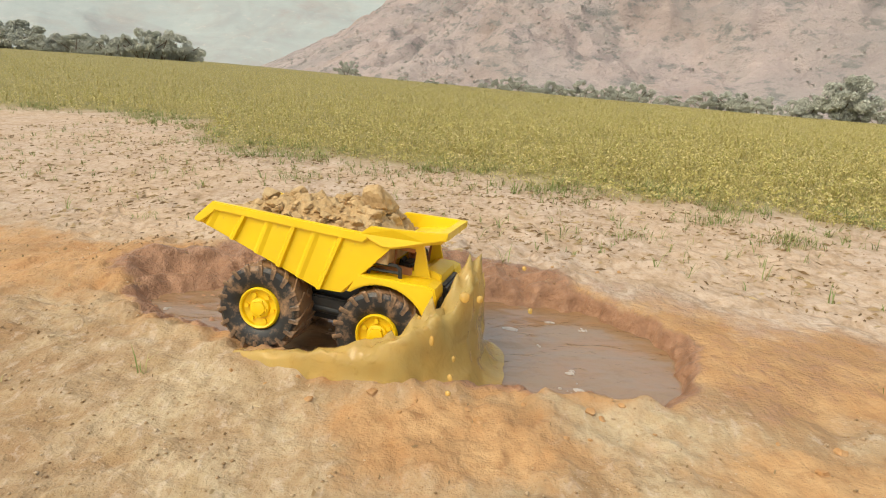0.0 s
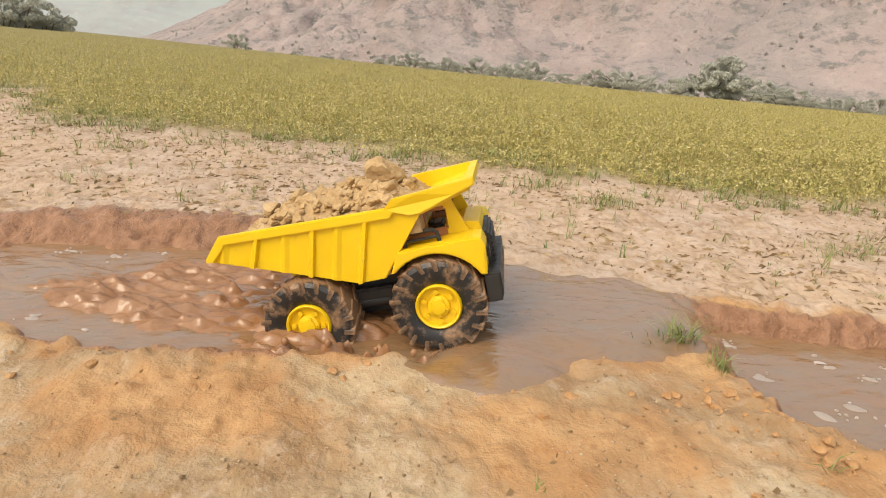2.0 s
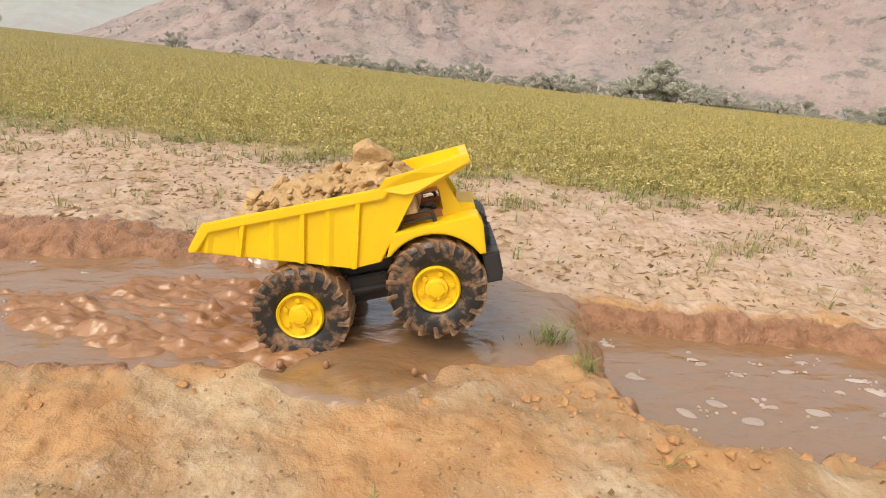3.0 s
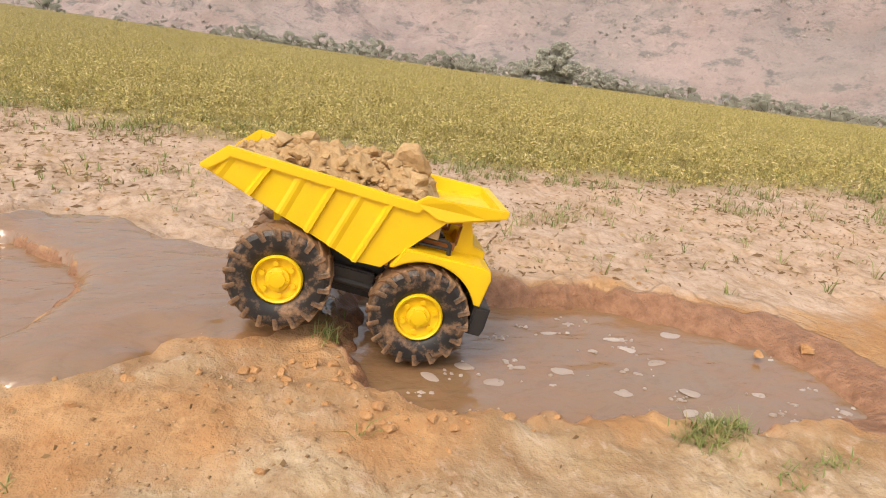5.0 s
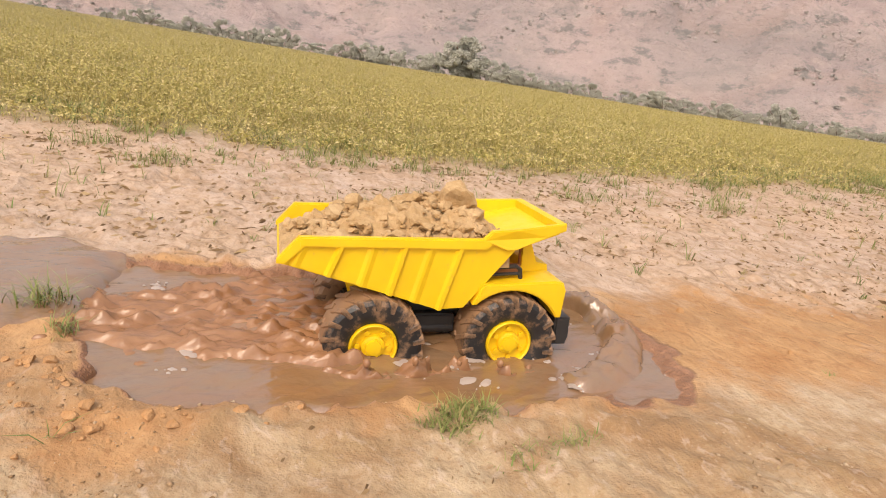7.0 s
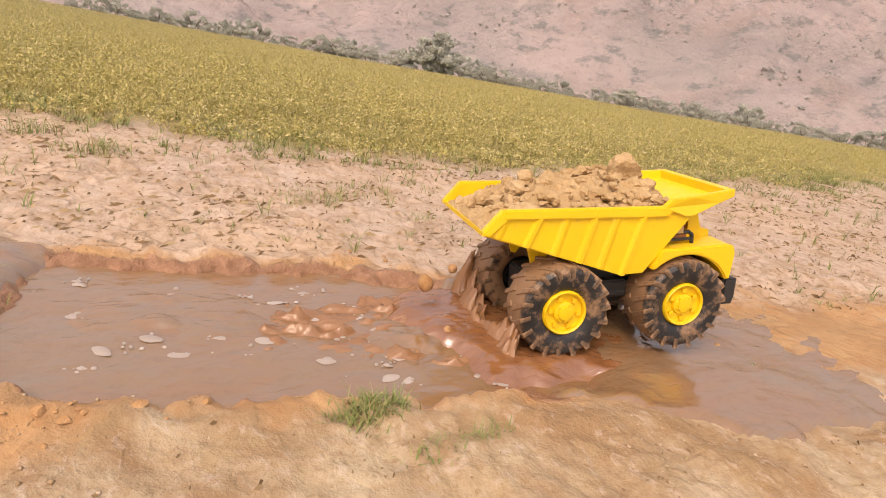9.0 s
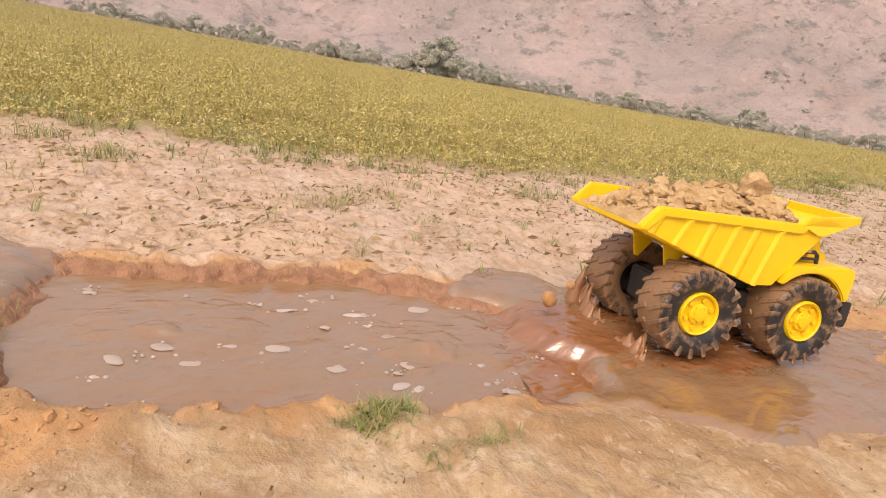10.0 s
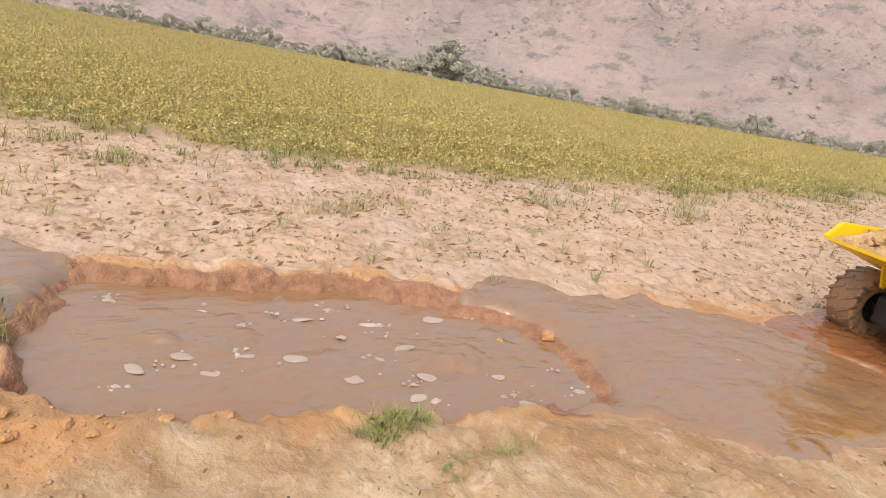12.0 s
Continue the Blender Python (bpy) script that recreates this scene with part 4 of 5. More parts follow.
def build_plants():
    build_crop()
    build_litter()
    build_weeds()
    spots = [(0.83, 0.955, 0.022, 0.055, 110, "grey-green grass tuft on the ledge between the pits"), (0.86, 0.865, 0.016, 0.035, 60, "small grass tuft at the pit's crumbling edge"),
             (1.285, 0.495, 0.026, 0.026, 380, "bright green grass tuft beside the second pit"), (1.10, 1.95, 0.05, 0.06, 150, "green weed tuft near the crop edge"), (1.64, 1.50, 0.07, 0.04, 190, "low green weed patch on dry clay"),
             (2.45, 1.55, 0.07, 0.04, 150, "low green weed patch on dry clay"), (1.83, 1.31, 0.03, 0.025, 60, "low green weed patch on dry clay"), (2.99, 1.42, 0.06, 0.055, 150, "green weed tuft near the crop edge"),
             (1.41, 0.41, 0.02, 0.02, 60, "dry brown weed beside the second pit"), (1.33, 0.40, 0.02, 0.02, 50, "dry brown weed beside the second pit"), (1.75, 0.93, 0.008, 0.035, 16, "thin weed stems standing in shallow water"),
             (0.62, 1.95, 0.06, 0.04, 90, "low green weed patch on dry clay"), (-0.9, 1.95, 0.03, 0.03, 40, "small green weed on dry clay"), (0.95, 2.18, 0.06, 0.07, 120, "green weed tuft near the crop edge"), (-0.6, 2.7, 0.06, 0.06, 90, "green weed tuft near the crop edge"),
             (2.0, 0.42, 0.008, 0.015, 12, "thin weed stems standing in shallow water"), (2.1, 1.25, 0.02, 0.03, 30, "small green weed on dry clay")]
    for k, (x, y, spread, tall, count, label) in enumerate(spots):
        build_tuft(x, y, spread, tall, count, 50 + k, label)


build_plants()


# ---- trees at the far edge of the field ----
def leaf_cloud(rs, centres, radii, per, size, squash=0.8):
    pts, n = [], len(centres)
    for c, r in zip(centres, radii):
        d = rs.normal(size=(per, 3))
        d /= np.linalg.norm(d, axis=1)[:, None]
        pts.append(np.array(c) + d * r * (0.55 + 0.5 * rs.rand(per, 1)) * np.array([1, 1, squash]))
    p = np.concatenate(pts)
    m = len(p)
    a, b = rs.normal(size=(m, 3)), rs.normal(size=(m, 3))
    s = size * (0.5 + rs.rand(m, 1))
    a, b = a / np.linalg.norm(a, axis=1)[:, None] * s, b / np.linalg.norm(b, axis=1)[:, None] * s
    verts = np.stack([p - a, p + b, p + a, p - b], 1).reshape(-1, 3)
    return verts, np.arange(m * 4).reshape(m, 4)


def build_tree(name, tall, wide, stems, seed, label, category):
    rs = np.random.RandomState(seed)
    tree = tagged(new(name), label, category)
    bm = bmesh.new()
    tips = []
    for k in range(stems):
        a = 2 * math.pi * k / stems + rs.rand()
        lean = wide * (0.18 + 0.25 * rs.rand())
        top = (lean * math.cos(a), lean * math.sin(a), tall * (0.5 + 0.25 * rs.rand()))
        tube(bm, [(0.05 * math.cos(a), 0.05 * math.sin(a), -0.6), (top[0] * 0.35, top[1] * 0.35, top[2] * 0.5), top], 0.025 * tall * 0.6, 6)
        tips.append(top)
    part("trunk", bm, MAT["bark"], tree)
    centres, radii = [], []
    for k in range(24):
        a, q = rs.rand() * 6.28, rs.rand() ** 0.6
        h = tall * (0.12 + 0.74 * rs.rand())
        room = wide * 0.5 * math.sin(math.pi * min(1, h / tall * 0.85 + 0.1))
        centres.append((room * q * math.cos(a), room * q * math.sin(a), h))
        radii.append(tall * (0.09 + 0.09 * rs.rand()))
    verts, faces = leaf_cloud(rs, centres, radii, 420, 0.019 * tall)
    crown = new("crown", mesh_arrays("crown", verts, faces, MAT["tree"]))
    crown.parent = tree
    return tree


def stand(ob, az, dist, scale, turn, sink=0.0):
    x, y = 0.9 + dist * math.sin(radians(az)), dist * math.cos(radians(az))
    return Matrix.LocRotScale((x, y, float(land(x, y)) - sink), Euler((0, 0, turn)), (scale, scale, scale))


def build_trees():
    rs = np.random.RandomState(3)
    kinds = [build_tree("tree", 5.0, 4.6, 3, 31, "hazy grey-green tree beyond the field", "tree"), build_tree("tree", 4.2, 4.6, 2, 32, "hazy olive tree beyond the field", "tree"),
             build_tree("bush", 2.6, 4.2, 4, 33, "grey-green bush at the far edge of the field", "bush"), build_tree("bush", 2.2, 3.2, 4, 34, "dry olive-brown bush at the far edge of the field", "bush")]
    first = [(0, 30.7, 118, 1.38), (1, 32.0, 119, 1.2), (2, 27.9, 121, 1.5), (3, 33.4, 118, 1.4)]
    more = [(0, 31.4, 119, 1.25), (1, 28.7, 119, 0.95), (0, -31.8, 150, 1.0), (1, -29.8, 152, 0.95), (0, -28.2, 158, 0.8), (1, -26.8, 155, 0.8), (0, -25.4, 160, 0.75), (1, -24.0, 162, 0.75), (2, -21.8, 140, 1.0), (0, -33.5, 150, 1.1), (1, -35.5, 150, 1.0), (2, -23, 150, 1.2)]
    for k, az, dist, scale in first:
        kinds[k].matrix_basis = stand(kinds[k], az, dist, scale, k, 0.9)
    for k, az, dist, scale in more:
        copy_thing(kinds[k], stand(kinds[k], az, dist, scale, rs.rand() * 6, 1.0))
    for az in list(np.arange(3, 27, 0.75)) + list(np.arange(34, 70, 0.8)) + [-9.0, -8.3, -4.0, -1.0] + list(np.arange(-37, -20.5, 0.55)):
        k = 2 + int(rs.rand() < 0.5)
        copy_thing(kinds[k], stand(kinds[k], az + rs.normal(0, 0.35), rs.uniform(125, 165), rs.uniform(0.45, 1.15) * (1.35 if az < -20 else 1.15 if az > 10 else 1.0), rs.rand() * 6, 0.7))


build_trees()


def build_scrub():
    """Scrub scattered over the rocky hillside."""
    rs = np.random.RandomState(12)
    nr, na, _ = HILL.shape
    i, j = (rs.rand(4500) ** 1.3 * (nr - 2)).astype(int), rs.randint(40, na - 2, 4500)
    p = HILL[i, j]
    keep = fbm(p[:, 0] * 0.03, p[:, 1] * 0.03, 3) > 0.0
    p = p[keep]
    verts, faces = leaf_cloud(rs, p + np.array([0, 0, 0.5]), 0.35 + 0.9 * rs.rand(len(p)) ** 2, 26, 0.26, 0.6)
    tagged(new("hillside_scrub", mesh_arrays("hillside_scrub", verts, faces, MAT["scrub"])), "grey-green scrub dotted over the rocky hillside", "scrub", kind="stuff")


build_scrub()

# ---- moving water ----
def wave_mesh(name, path, heights, width, lean, ragged, seed, material, foot=0.05):
    """A ridge of water along a path: its crest leans outwards, its foot lies below the surface."""
    n, m = 90, 34
    px, py = np.array(path).T
    t = np.linspace(0, len(path) - 1, n)
    bx, by = np.interp(t, range(len(path)), px), np.interp(t, range(len(path)), py)
    for _ in range(6):
        bx[1:-1], by[1:-1] = (bx[:-2] + bx[2:] + 2 * bx[1:-1]) / 4, (by[:-2] + by[2:] + 2 * by[1:-1]) / 4
    h = np.interp(t, range(len(heights)), heights)
    tx, ty = np.gradient(bx), np.gradient(by)
    norm = np.hypot(tx, ty)
    ox, oy = ty / norm, -tx / norm
    w = np.linspace(-2.2, 2.2, m)
    s, ww = np.meshgrid(t, w, indexing="ij")
    shape = 1 / (1 + ww**4) * np.exp(-0.15 * ww**2)
    lump = 1 + ragged * (fbm(s * 3 + seed, ww * 1.4, 4, 0.6) * 1.6)
    z = h[:, None] * shape * np.maximum(lump, 0.15) - foot * (1 - shape) * 0.6
    out = ww * width * (0.6 + 0.6 * np.minimum(1, h[:, None] / 0.08)) + lean * z * shape
    out = out + 0.35 * width * fbm(s * 2.2, z * 30 + seed, 3)
    x, y = bx[:, None] + ox[:, None] * out, by[:, None] + oy[:, None] * out
    ends = np.minimum(1, np.minimum(np.arange(n), np.arange(n)[::-1]) / 6)[:, None]
    z = z * ends - foot * (1 - ends)
    i = (np.arange(n - 1)[:, None] * m + np.arange(m - 1)[None]).ravel()
    faces = np.stack([i, i + 1, i + m + 1, i + m], 1)
    return mesh_arrays(name, np.stack([x.ravel(), y.ravel(), z.ravel()], 1), faces, material, True)


def add_drops(parent, material, spots):
    for k, (x, y, z, r, long) in enumerate(spots):
        bm = bmesh.new()
        made = bmesh.ops.create_icosphere(bm, subdivisions=2, radius=r)
        for v in made["verts"]:
            v.co *= 1 + 0.3 * noise.noise(v.co * 60 + Vector((k, 0, 0)))
            v.co.z *= long
            v.co += Vector((x, y, z))
        part("droplet", bm, material, parent, "", True)


def churn_mesh(name, rx, ry, tall, seed, material, scale=26, sink=0.03, soft=0.72):
    """A patch of churned water about its own centre, sinking away at its rim."""
    n = 130
    gx, gy = np.meshgrid(np.linspace(-1.15, 1.15, n), np.linspace(-1.15, 1.15, n))
    x, y = gx.ravel() * rx, gy.ravel() * ry
    rim = np.hypot(gx, gy).ravel() + 0.35 * fbm(x * 9 + seed, y * 9, 3)
    body = fbm(x * scale + seed + 0.6 * fbm(x * 12, y * 12 + seed, 2), y * scale * 1.6, 4, 0.58)
    z = tall * (0.35 + 1.3 * np.abs(body) + 0.5 * body) - sink * step(soft, 1.05, rim)
    i = (np.arange(n - 1)[:, None] * n + np.arange(n - 1)[None]).ravel()
    faces = np.stack([i, i + 1, i + n + 1, i + n], 1)
    return mesh_arrays(name, np.stack([x, y, z], 1), faces, material, True)


splash_a = tagged(new("splash", wave_mesh("splash", [(-0.40, 1.06), (-0.26, 0.995), (-0.14, 0.965), (-0.05, 0.955), (0.015, 0.985), (0.05, 1.05), (0.06, 1.14), (0.03, 1.22)], [0.008, 0.028, 0.055, 0.090, 0.140, 0.165, 0.10, 0.02], 0.030, 0.15, 0.26, 2.0, MAT["splash"])), "tall splash of muddy water, tinted with the truck's yellow reflection", "splash")
add_drops(splash_a, MAT["splash"], [(0.0, 0.90, 0.10, 0.004, 2.2), (0.035, 0.895, 0.075, 0.003, 1.8), (0.03, 0.89, 0.045, 0.005, 1.2), (0.028, 0.888, 0.02, 0.0045, 1.0), (0.05, 0.95, 0.155, 0.009, 1.0), (0.075, 0.98, 0.14, 0.006, 1.1), (0.16, 0.99, 0.12, 0.004, 1.3), (0.15, 1.03, 0.18, 0.004, 1.0), (-0.02, 0.92, 0.13, 0.003, 1.0)])
bow_a = tagged(new("bow_wave", wave_mesh("bow_wave", [(0.26, 1.33), (0.35, 1.25), (0.39, 1.13), (0.36, 1.0), (0.27, 0.93), (0.15, 0.91)], [0.01, 0.025, 0.04, 0.035, 0.022, 0.008], 0.05, 0.3, 0.8, 5.0, MAT["pool"])), "low grey-brown wave rolling ahead of the truck", "wave")
splash_b = tagged(new("splash", wave_mesh("splash", [(1.20, 0.67), (1.30, 0.645), (1.375, 0.66), (1.43, 0.73), (1.455, 0.83), (1.43, 0.93)], [0.004, 0.010, 0.045, 0.092, 0.06, 0.012], 0.034, 0.25, 0.15, 8.0, MAT["spray"])), "rounded splash of muddy water at the truck's front corner", "splash")
add_drops(splash_b, MAT["splash"], [(1.16, 0.68, 0.03, 0.012, 1.6), (1.18, 0.675, 0.055, 0.006, 1.0), (1.40, 0.62, 0.06, 0.005, 1.0), (1.47, 0.68, 0.09, 0.004, 1.0), (1.12, 0.70, 0.05, 0.004, 1.0)])
bm = bmesh.new()
arc = []
for k in range(18):
    u = k / 17
    arc.append((1.08 + 0.19 * u, 0.725 - 0.06 * u + 0.004 * math.sin(9 * u), 0.05 + 0.05 * u - 0.10 * u * u + 0.006 * math.sin(14 * u)))
tube(bm, arc, 0.0045, 8)
for v in bm.verts:
    v.co += 0.006 * Vector((noise.noise(v.co * 45), noise.noise(v.co * 45 + Vector((5, 0, 0))), noise.noise(v.co * 45 + Vector((0, 9, 0)))))
part("jet", bm, MAT["splash"], splash_b, "thin arc of thrown water", True)
bow_b = tagged(new("bow_wave", wave_mesh("bow_wave", [(1.52, 0.95), (1.60, 0.88), (1.63, 0.77), (1.59, 0.66), (1.49, 0.58), (1.36, 0.58)], [0.008, 0.020, 0.030, 0.028, 0.02, 0.006], 0.05, 0.3, 0.6, 14.0, MAT["pool"])), "low grey-brown wave rolling ahead of the truck", "wave")
churn_a = tagged(new("churned_water", churn_mesh("churned_water", 0.38, 0.20, 0.018, 1.0, MAT["churn"], 22)), "orange-brown churned water round the rear wheels", "water")
churn_b = tagged(new("churned_water", churn_mesh("churned_water", 0.36, 0.18, 0.018, 6.0, MAT["churn"], 22)), "orange-brown churned water round the rear wheels", "water")
# travels with the truck; its darker colour stands for the truck mirrored there
churn_c = tagged(new("churned_water", churn_mesh("churned_water", 0.30, 0.21, 0.004, 4.0, MAT["flow"], 40)), "smooth muddy water under the truck, deepened orange for its reflection", "water")
splash_c = tagged(new("splash", wave_mesh("splash", [(-0.10, -0.16), (-0.085, -0.10), (-0.10, -0.03), (-0.10, 0.05), (-0.095, 0.12), (-0.07, 0.17)], [0.01, 0.05, 0.025, 0.045, 0.075, 0.01], 0.02, 0.2, 0.8, 3.0, MAT["churn"])), "muddy water dragged up behind the rear wheels", "splash")
add_drops(splash_c, MAT["clay"], [(-0.20, 0.02, 0.075, 0.014, 1.1), (-0.14, 0.06, 0.09, 0.009, 1.0), (-0.17, -0.05, 0.02, 0.007, 1.0)])


splash_d = tagged(new("splash", wave_mesh("splash", [(-0.13, -0.145), (-0.04, -0.175), (0.06, -0.165), (0.13, -0.15), (0.20, -0.165), (0.27, -0.15)], [0.008, 0.030, 0.046, 0.030, 0.042, 0.008], 0.024, 0.3, 0.9, 21.0, MAT["churn"])), "brown water thrown up beside the turning wheels", "splash")
add_drops(splash_d, MAT["churn"], [(-0.02, -0.19, 0.055, 0.006, 1.2), (0.05, -0.195, 0.062, 0.005, 1.6), (0.12, -0.18, 0.05, 0.004, 1.2), (0.18, -0.19, 0.056, 0.005, 1.4)])


def rolling_water(x, y, rx, ry, tall, seed, scale):
    ob = new("rolling_water", churn_mesh("rolling_water", rx, ry, tall, seed, MAT["pool"], scale, 0.017, 0.2))
    return tagged(ob, "low rolling ripples of brown water in the pit", "water", "ripples on the pits"), x, y


ripples_a = [rolling_water(-0.30, 1.30, 0.26, 0.16, 0.007, 11.0, 9), rolling_water(0.12, 1.17, 0.28, 0.17, 0.008, 12.0, 9)]
ripples_b = [rolling_water(1.14, 0.86, 0.23, 0.17, 0.008, 13.0, 9), rolling_water(1.47, 0.72, 0.22, 0.16, 0.009, 17.0, 9)]


def build_foam(name, poly, count, seed, label):
    """Flat rafts of foam with uneven outlines, and drifts of small bubbles beside them."""
    rs = np.random.RandomState(seed)
    px, py = zip(*poly)
    verts, faces, made = [], [], 0

    def raft(cx, cy, long, wide, turn, sides, dome):
        first, grow = len(verts), 1 + 0.28 * rs.normal(size=sides)
        for rim in (1.0, 0.7):
            for k in range(sides):
                a = 2 * math.pi * k / sides
                r = rim * (0.5 * grow[k] + 0.25 * grow[k - 1] + 0.25 * grow[(k + 1) % sides])
                u, v = long * r * math.cos(a), wide * r * math.sin(a)
                verts.append((cx + u * math.cos(turn) - v * math.sin(turn), cy + u * math.sin(turn) + v * math.cos(turn), -0.001 if rim == 1.0 else dome))
        faces.extend((first + k, first + (k + 1) % sides, first + sides + (k + 1) % sides, first + sides + k) for k in range(sides))
        faces.append(tuple(first + sides + k for k in range(sides)))

    while made < count:
        cx, cy = rs.uniform(min(px), max(px)), rs.uniform(min(py), max(py))
        if inside(poly, np.array(cx), np.array(cy)) < 0.06:
            continue
        made += 1
        long = 0.004 + 0.017 * rs.rand() ** 1.8
        turn = rs.normal(-0.3, 0.35)
        raft(cx, cy, long, long * rs.uniform(0.45, 0.8), turn, 14, 0.0003)
        for _ in range(rs.randint(1, 7)):
            r = 0.0012 + 0.003 * rs.rand() ** 2
            raft(cx + rs.normal(0, long * 1.6), cy + rs.normal(0, long), r * 1.4, r, turn, 7, r * 0.4)
    verts = np.array(verts)
    verts[:, 2] += ripples(verts[:, 0], verts[:, 1], 0.005) + 0.0012
    ob = new(name, mesh_from(name, verts, faces, MAT["foam"], True))
    return tagged(ob, label, "foam", kind="stuff")


foam_a = build_foam("foam", POOL_A, 26, 2, "pale foam flecks floating on the first pit")
foam_b = build_foam("foam", POOL_B, 46, 9, "pale foam flecks floating on the second pit")


# ---- clods and crumbs of clay ----
def build_crumbs():
    rs = np.random.RandomState(17)
    rnd = random.Random(17)
    made = 0
    lips = [(0.86, 0.70, 0.05, 26), (0.80, 0.78, 0.06, 22), (1.0, 0.60, 0.06, 14), (0.88, 0.62, 0.05, 18), (0.66, 0.80, 0.08, 8), (0.2, 0.86, 0.12, 10), (-0.1, 0.9, 0.1, 8), (1.5, 1.02, 0.06, 6), (-0.3, 1.75, 0.1, 6), (0.3, 1.52, 0.07, 5)]
    for cx, cy, spread, count in lips:
        for _ in range(count):
            x, y = rnd.gauss(cx, spread), rnd.gauss(cy, spread * 0.6)
            if max(float(inside(p, np.array(x), np.array(y))) for p in (POOL_A, POOL_B)) > 0.0:
                continue
            size = rnd.choice((0.003, 0.004, 0.005, 0.007, 0.010))
            bm = bmesh.new()
            clod(bm, (0, 0, 0), size, 300 + made, 0.7)
            ob = part("clay_clod", bm, MAT["clay"])
            ob.location = (x, y, float(land(x, y)) + size * 0.15)
            tagged(ob, "rough orange-tan clod of clay on the ground", "clod", "clods round the pits")
            made += 1
    for x, y, size in ((1.62, 0.72, 0.011), (1.71, 0.70, 0.015), (1.93, 0.70, 0.010), (2.0, 0.5, 0.007)):
        bm = bmesh.new()
        clod(bm, (0, 0, 0), size, 500 + made, 0.75)
        ob = part("clay_clod", bm, MAT["clay"])
        ob.location = (x, y, max(float(land(x, y)), -0.024) + size * 0.15)
        tagged(ob, "wet clay clod sticking out of shallow water", "clod", "clods round the pits")
        made += 1
    # crumbs too many to count
    n = 90000
    x, y = rs.uniform(-1.6, 3.6, n), 0.15 + 3.0 * rs.rand(n) ** 1.7
    keep = clear_of_pools(x, y, 0.0) & (fbm(x * 5, y * 5, 3) + 0.12 * rs.normal(size=n) > 0.07) & (field_edge(x, y) < 0)
    x, y = x[keep], y[keep]
    m = len(x)
    size = 0.0009 + 0.0026 * rs.rand(m) ** 5
    corner = np.array([(1, 0, 0), (0, 1, 0), (-1, 0, 0), (0, -1, 0), (0, 0, 1), (0, 0, -1)], float)
    tri = np.array([(0, 1, 4), (1, 2, 4), (2, 3, 4), (3, 0, 4), (1, 0, 5), (2, 1, 5), (3, 2, 5), (0, 3, 5)])
    v = np.stack([x, y, land(x, y) + size * 0.3], 1)[:, None] + corner[None] * size[:, None, None] * (0.4 + 1.0 * rs.rand(m, 6, 1)) * np.array([1.2, 1.2, 0.7])
    f = (np.arange(m)[:, None, None] * 6 + tri[None]).reshape(-1, 3)
    tagged(new("clay_crumbs", mesh_arrays("clay_crumbs", v.reshape(-1, 3), f, MAT["crumb"])), "tiny clay crumbs strewn over the dry ground", "crumbs", kind="stuff")


build_crumbs()
TRUCK_ROWS = [
    (0, -0.2781, 1.1827, 0.0634, -6.5922, 5.9493, -12.5047),
    (0.5, -0.1358, 1.1911, 0.0219, -6.397, 1.1912, -9.3054),
    (1, -0.0274, 1.182, 0.0198, -5.3175, 1.3114, -10.7442),
    (1.5, 0.1048, 1.1511, 0.0131, -5.4372, -4.8744, -12.1373),
    (2, 0.2367, 1.1272, 0.0134, -2.1359, -14.5382, -13.4607),
    (2.5, 0.3478, 1.1012, 0.0283, -1.919, -21.1227, -13.561),
    (3, 0.4382, 1.0856, 0.058, -4.0362, -15.5261, -12.7524),
    (3.3, 0.4826, 1.0859, 0.0727, -3.333, -10.1291, -13.7037),
    (3.5, 0.5148, 1.0711, 0.0864, -4.5192, -6.7405, -15.1965),
    (4.5, 0.715, 1.02, 0.094, -4, -1.5, -16.5),
    (5, 0.815, 0.99, 0.095, -3.5, 12, -17.5),
    (5.5, 0.9181, 0.956, 0.0865, -2.9757, 20.823, -18.4665),
    (6, 1.0746, 0.901, 0.013, -3.8673, 4.1777, -17.1351),
    (6.5, 1.1847, 0.8647, 0.0045, -4.3812, 1.3383, -17.9496),
    (7, 1.2899, 0.8258, 0.0008, -3.8484, -2.6487, -15.3983),
    (7.5, 1.4086, 0.7838, 0.0032, -3.9168, -3.5141, -14.1258),
    (8.1, 1.53, 0.738, 0.012, -3.8, -8.5, -14.8),
    (8.6, 1.625, 0.705, 0.042, -3.7, -11, -15.8),
    (9.05, 1.7, 0.677, 0.077, -3.6, -5, -17),
    (9.5, 1.7779, 0.6484, 0.0905, -3.5657, -0.0858, -17.8153),
    (9.8, 1.8535, 0.6292, 0.0888, -4.6202, 1.1905, -18.7481),
    (10, 1.8941, 0.6031, 0.092, -4.5352, 1.4769, -17.1429),
    (10.5, 2.0381, 0.5621, 0.0876, -2.6566, 0.7752, -16.9426),
    (11, 2.1829, 0.5162, 0.0836, -1.8917, -0.4954, -20.1828),
    (11.5, 2.2501, 0.446, 0.0823, -1.2417, 2.9823, -23.0394),
    (12, 2.4563, 0.4456, 0.0727, -2.0782, 1.5437, -21.8241),
]


def at_truck(t, dx, z):
    """A level pose that follows the truck's rear axle, dx ahead of it."""
    ts = [r[0] for r in TRUCK_ROWS]
    x, y, yaw = (float(np.interp(t, ts, [r[k] for r in TRUCK_ROWS])) for k in (1, 2, 6))
    return pose(x + dx * math.cos(radians(yaw)), y + dx * math.sin(radians(yaw)), z, 0, 0, yaw)


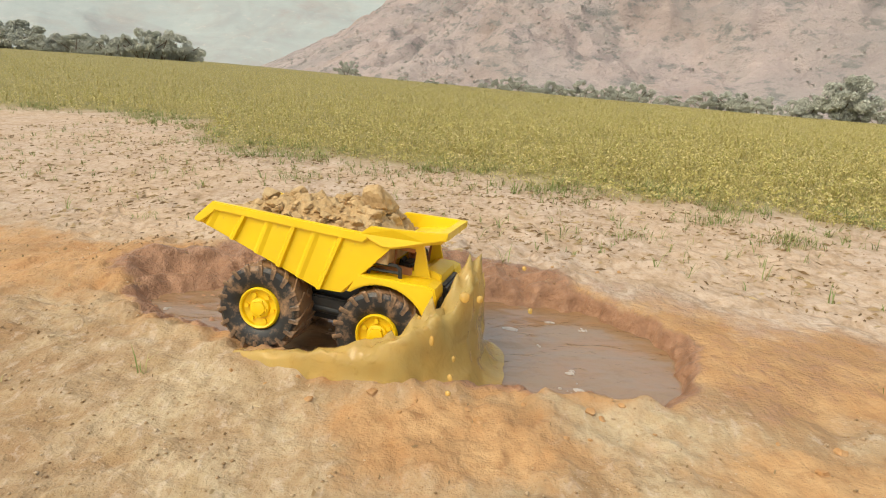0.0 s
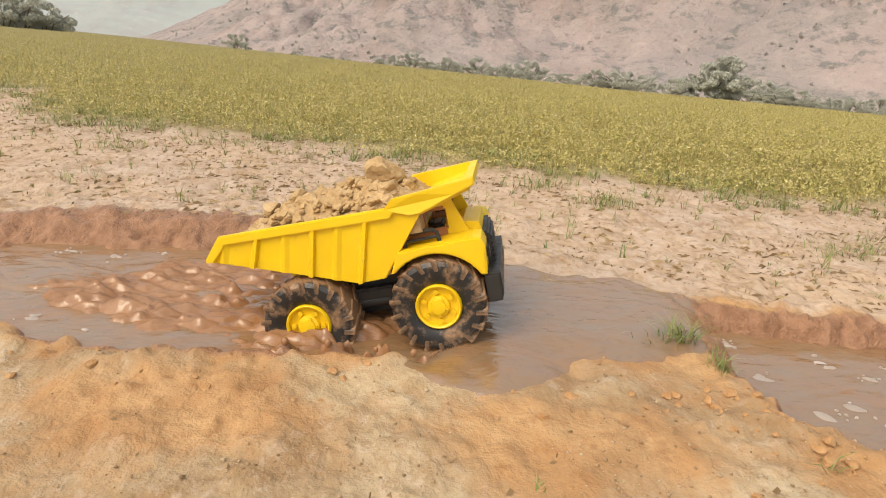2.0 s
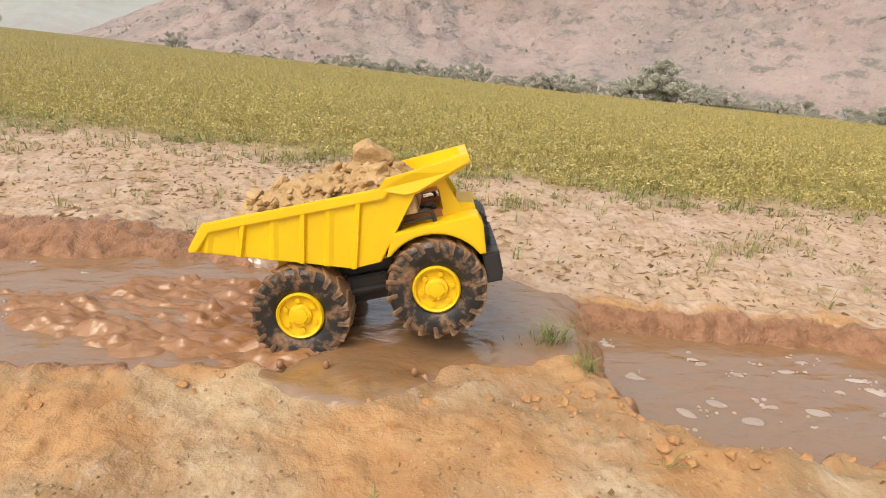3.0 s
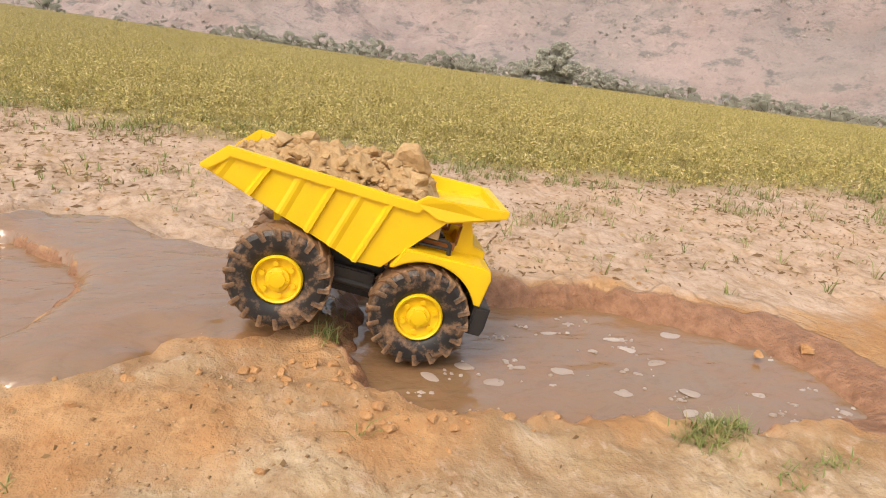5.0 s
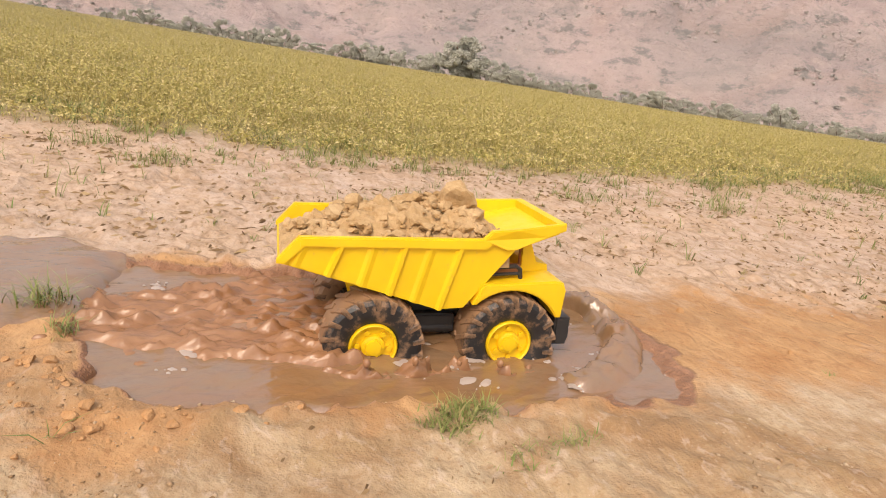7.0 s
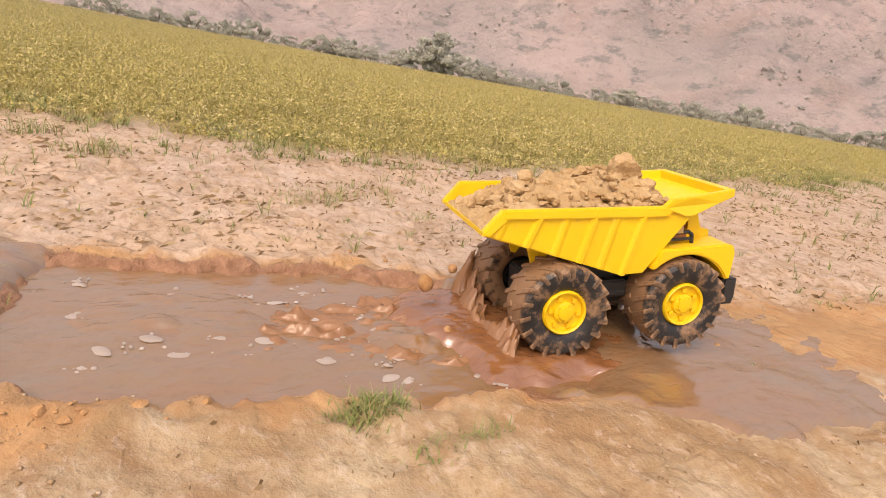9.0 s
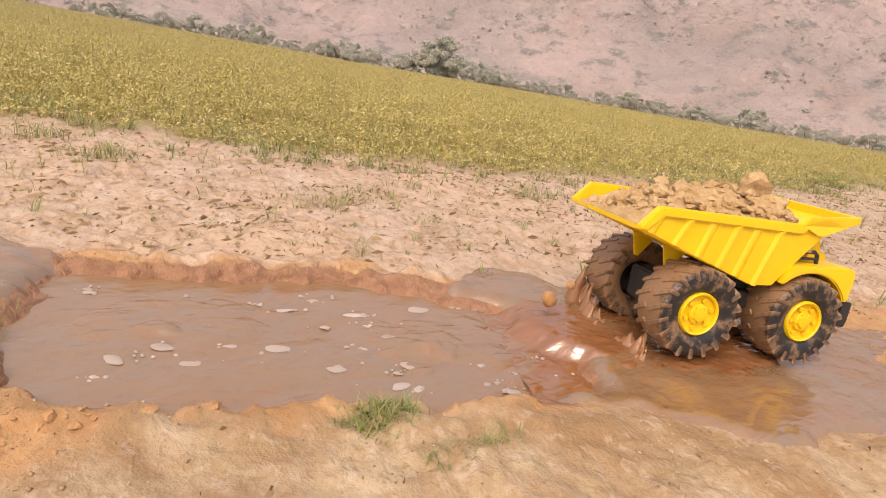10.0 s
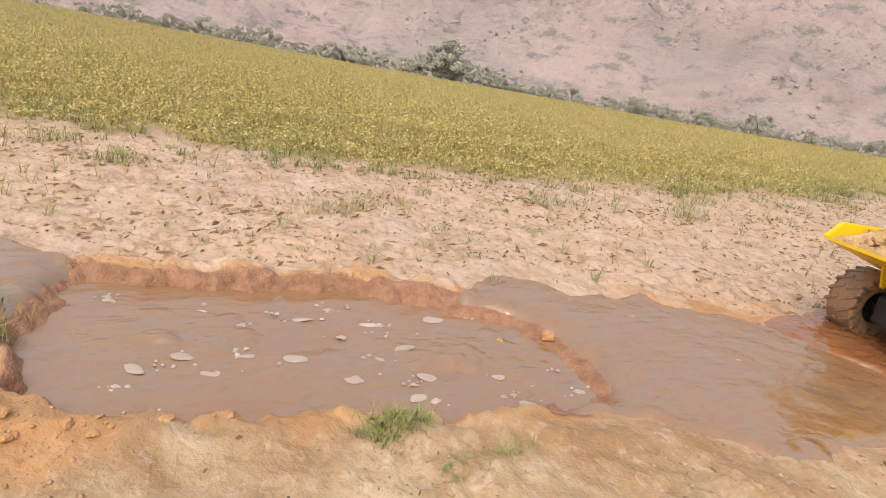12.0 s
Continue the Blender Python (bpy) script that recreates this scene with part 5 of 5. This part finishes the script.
def water_motions():
    moves = [
        (splash_a, [(0, 0, 0, 0), (0.25, 0.08, 0.02, -0.010), (0.5, 0.17, 0.04, -0.055), (0.8, 0.26, 0.05, -0.13), (1.2, 0.30, -0.03, -0.26), (12, 0.30, -0.03, -0.26)]),
        (bow_a, [(0, -0.3, 0, -0.16), (0.5, -0.12, 0, -0.035), (1.0, 0, 0, 0), (1.5, 0.20, -0.05, -0.010), (2.0, 0.30, -0.08, -0.05), (2.6, 0.36, -0.1, -0.1), (12, 0.4, -0.1, -0.1)]),
        (splash_b, [(0, -0.12, 0.04, -0.3), (5.3, -0.12, 0.04, -0.25), (5.7, -0.06, 0.02, -0.09), (6.0, 0, 0, 0), (6.3, 0.06, -0.02, -0.05), (6.55, 0.13, -0.05, -0.12), (7.1, 0.2, -0.07, -0.17), (12, 0.2, -0.07, -0.25)]),
        (bow_b, [(0, -0.3, 0, -0.2), (5.8, -0.22, 0, -0.12), (6.2, -0.08, 0, -0.02), (6.5, 0, 0, 0), (7.0, 0.12, -0.03, -0.006), (7.6, 0.2, -0.06, -0.03), (8.3, 0.22, -0.06, -0.08), (12, 0.22, -0.06, -0.15)]),
    ]
    for thing, rows in moves:
        walk(thing, [(t, pose(x, y, z)) for t, x, y, z in rows])
    for thing, dx, levels in (
        (churn_a, -0.18, [(0, -0.05), (0.5, -0.030), (1.0, -0.015), (1.5, -0.008), (2.0, -0.006), (2.5, -0.004), (3.0, -0.005), (3.5, -0.009), (4.2, -0.03), (5.2, -0.08), (12, -0.2)]),
        (churn_b, -0.15, [(0, -0.3), (5.2, -0.3), (5.6, -0.09), (6.0, -0.028), (6.5, -0.012), (7.0, -0.008), (7.5, -0.008), (8.2, -0.012), (8.8, -0.020), (9.4, -0.03), (10.2, -0.07), (12, -0.2)]),
        (churn_c, 0.05, [(0, -0.3), (8.0, -0.3), (8.6, -0.04), (9.2, 0.008), (9.5, 0.010), (10, 0.010), (10.5, 0.010), (11, 0.010), (11.5, 0.010), (12, 0.010)]),
        (splash_d, 0.0, [(0, -0.09), (0.3, -0.02), (0.6, -0.018), (1.0, -0.05), (1.6, -0.055), (2.1, -0.028), (2.6, -0.008), (3.0, -0.04), (3.5, -0.09), (5.3, -0.15), (5.7, -0.07), (6.0, -0.022), (6.5, -0.028), (7.1, -0.04), (7.7, -0.06), (8.5, -0.12), (12, -0.3)]),
        (splash_c, 0.0, [(0, -0.4), (7.8, -0.4), (8.6, -0.12), (9.2, 0.0), (9.5, 0.0), (9.8, -0.01), (10.2, -0.04), (10.8, -0.10), (12, -0.3)]),
    ):
        walk(thing, [(t, at_truck(t, dx, z)) for t, z in levels])
    # ripples rise as the truck ploughs through, drift across and settle
    for things, pool, start, way in ((ripples_a, 0, 0.7, 0.012), (ripples_b, 1, 6.3, 0.010)):
        levels = WATER_LEVELS[pool][1]
        for k, (thing, x, y) in enumerate(things):
            rows = []
            for t in (0, start - 0.5, start + 0.3 * k, start + 1, start + 2, start + 3.5, start + 5, 12):
                up = float(np.interp(t, [start - 0.5, start + 0.4 + 0.3 * k, start + 3, start + 7], [-0.03, 0.003, 0.002, 0.0]))
                go = way * (1 if k % 2 else -1) * max(0, t - start)
                rows.append((t, pose(x + go, y - 0.4 * go, float(np.interp(t, [r[0] for r in levels], [r[1] for r in levels])) + up, 0, 0, -15)))
            walk(thing, rows)
    for thing, pool, drift in ((foam_a, 0, 0.05), (foam_b, 1, 0.04)):
        walk(thing, [(t, pose(drift * t / 12, -0.3 * drift * t / 12, z)) for t, z in WATER_LEVELS[pool][1]])


def motions():
    poses = [(t, pose(x, y, z, rx, ry, rz)) for t, x, y, z, rx, ry, rz in TRUCK_ROWS]
    walk(truck, poses)
    walk(load, poses)
    # wheels roll with the way travelled
    ts = np.array([r[0] for r in TRUCK_ROWS])
    run = np.concatenate([[0], np.cumsum(np.hypot(np.diff([r[1] for r in TRUCK_ROWS]), np.diff([r[2] for r in TRUCK_ROWS])))])
    for k, wheel in enumerate(wheels):
        at = wheel.location.copy()
        rows = []
        for t in np.arange(0, 12.01, 0.25):
            turn = float(np.interp(t, ts, run)) / WHEEL_R
            rows.append((float(t), Matrix.Translation(at) @ Matrix.Rotation(turn + 0.7 * k, 4, "Y")))
        walk(wheel, rows)
    water_motions()
    for thing, levels in WATER_LEVELS:
        walk(thing, [(t, pose(0, 0, z)) for t, z in levels])


WATER_LEVELS = [
    (water_a, [(0, -0.030), (0.5, -0.018), (1.0, -0.006), (1.6, -0.003), (2.5, -0.002), (3.7, -0.004), (6, -0.012), (12, -0.014)]),
    (water_b, [(0, -0.045), (3.5, -0.038), (5.0, -0.034), (5.5, -0.028), (6.0, -0.016), (6.6, -0.008), (7.5, -0.006), (9.5, -0.016), (12, -0.022)]),
    (flood_a, [(0, -0.04), (0.6, -0.025), (1.0, -0.006), (1.5, -0.002), (2.6, 0.0), (3.7, 0.001), (5.5, 0.0), (12, 0.0)]),
    (flood_b, [(0, -0.05), (6.3, -0.05), (7.0, -0.005), (7.6, -0.002), (8.5, 0.001), (9.3, 0.003), (10.5, 0.004), (12, 0.004)]),
]
motions()
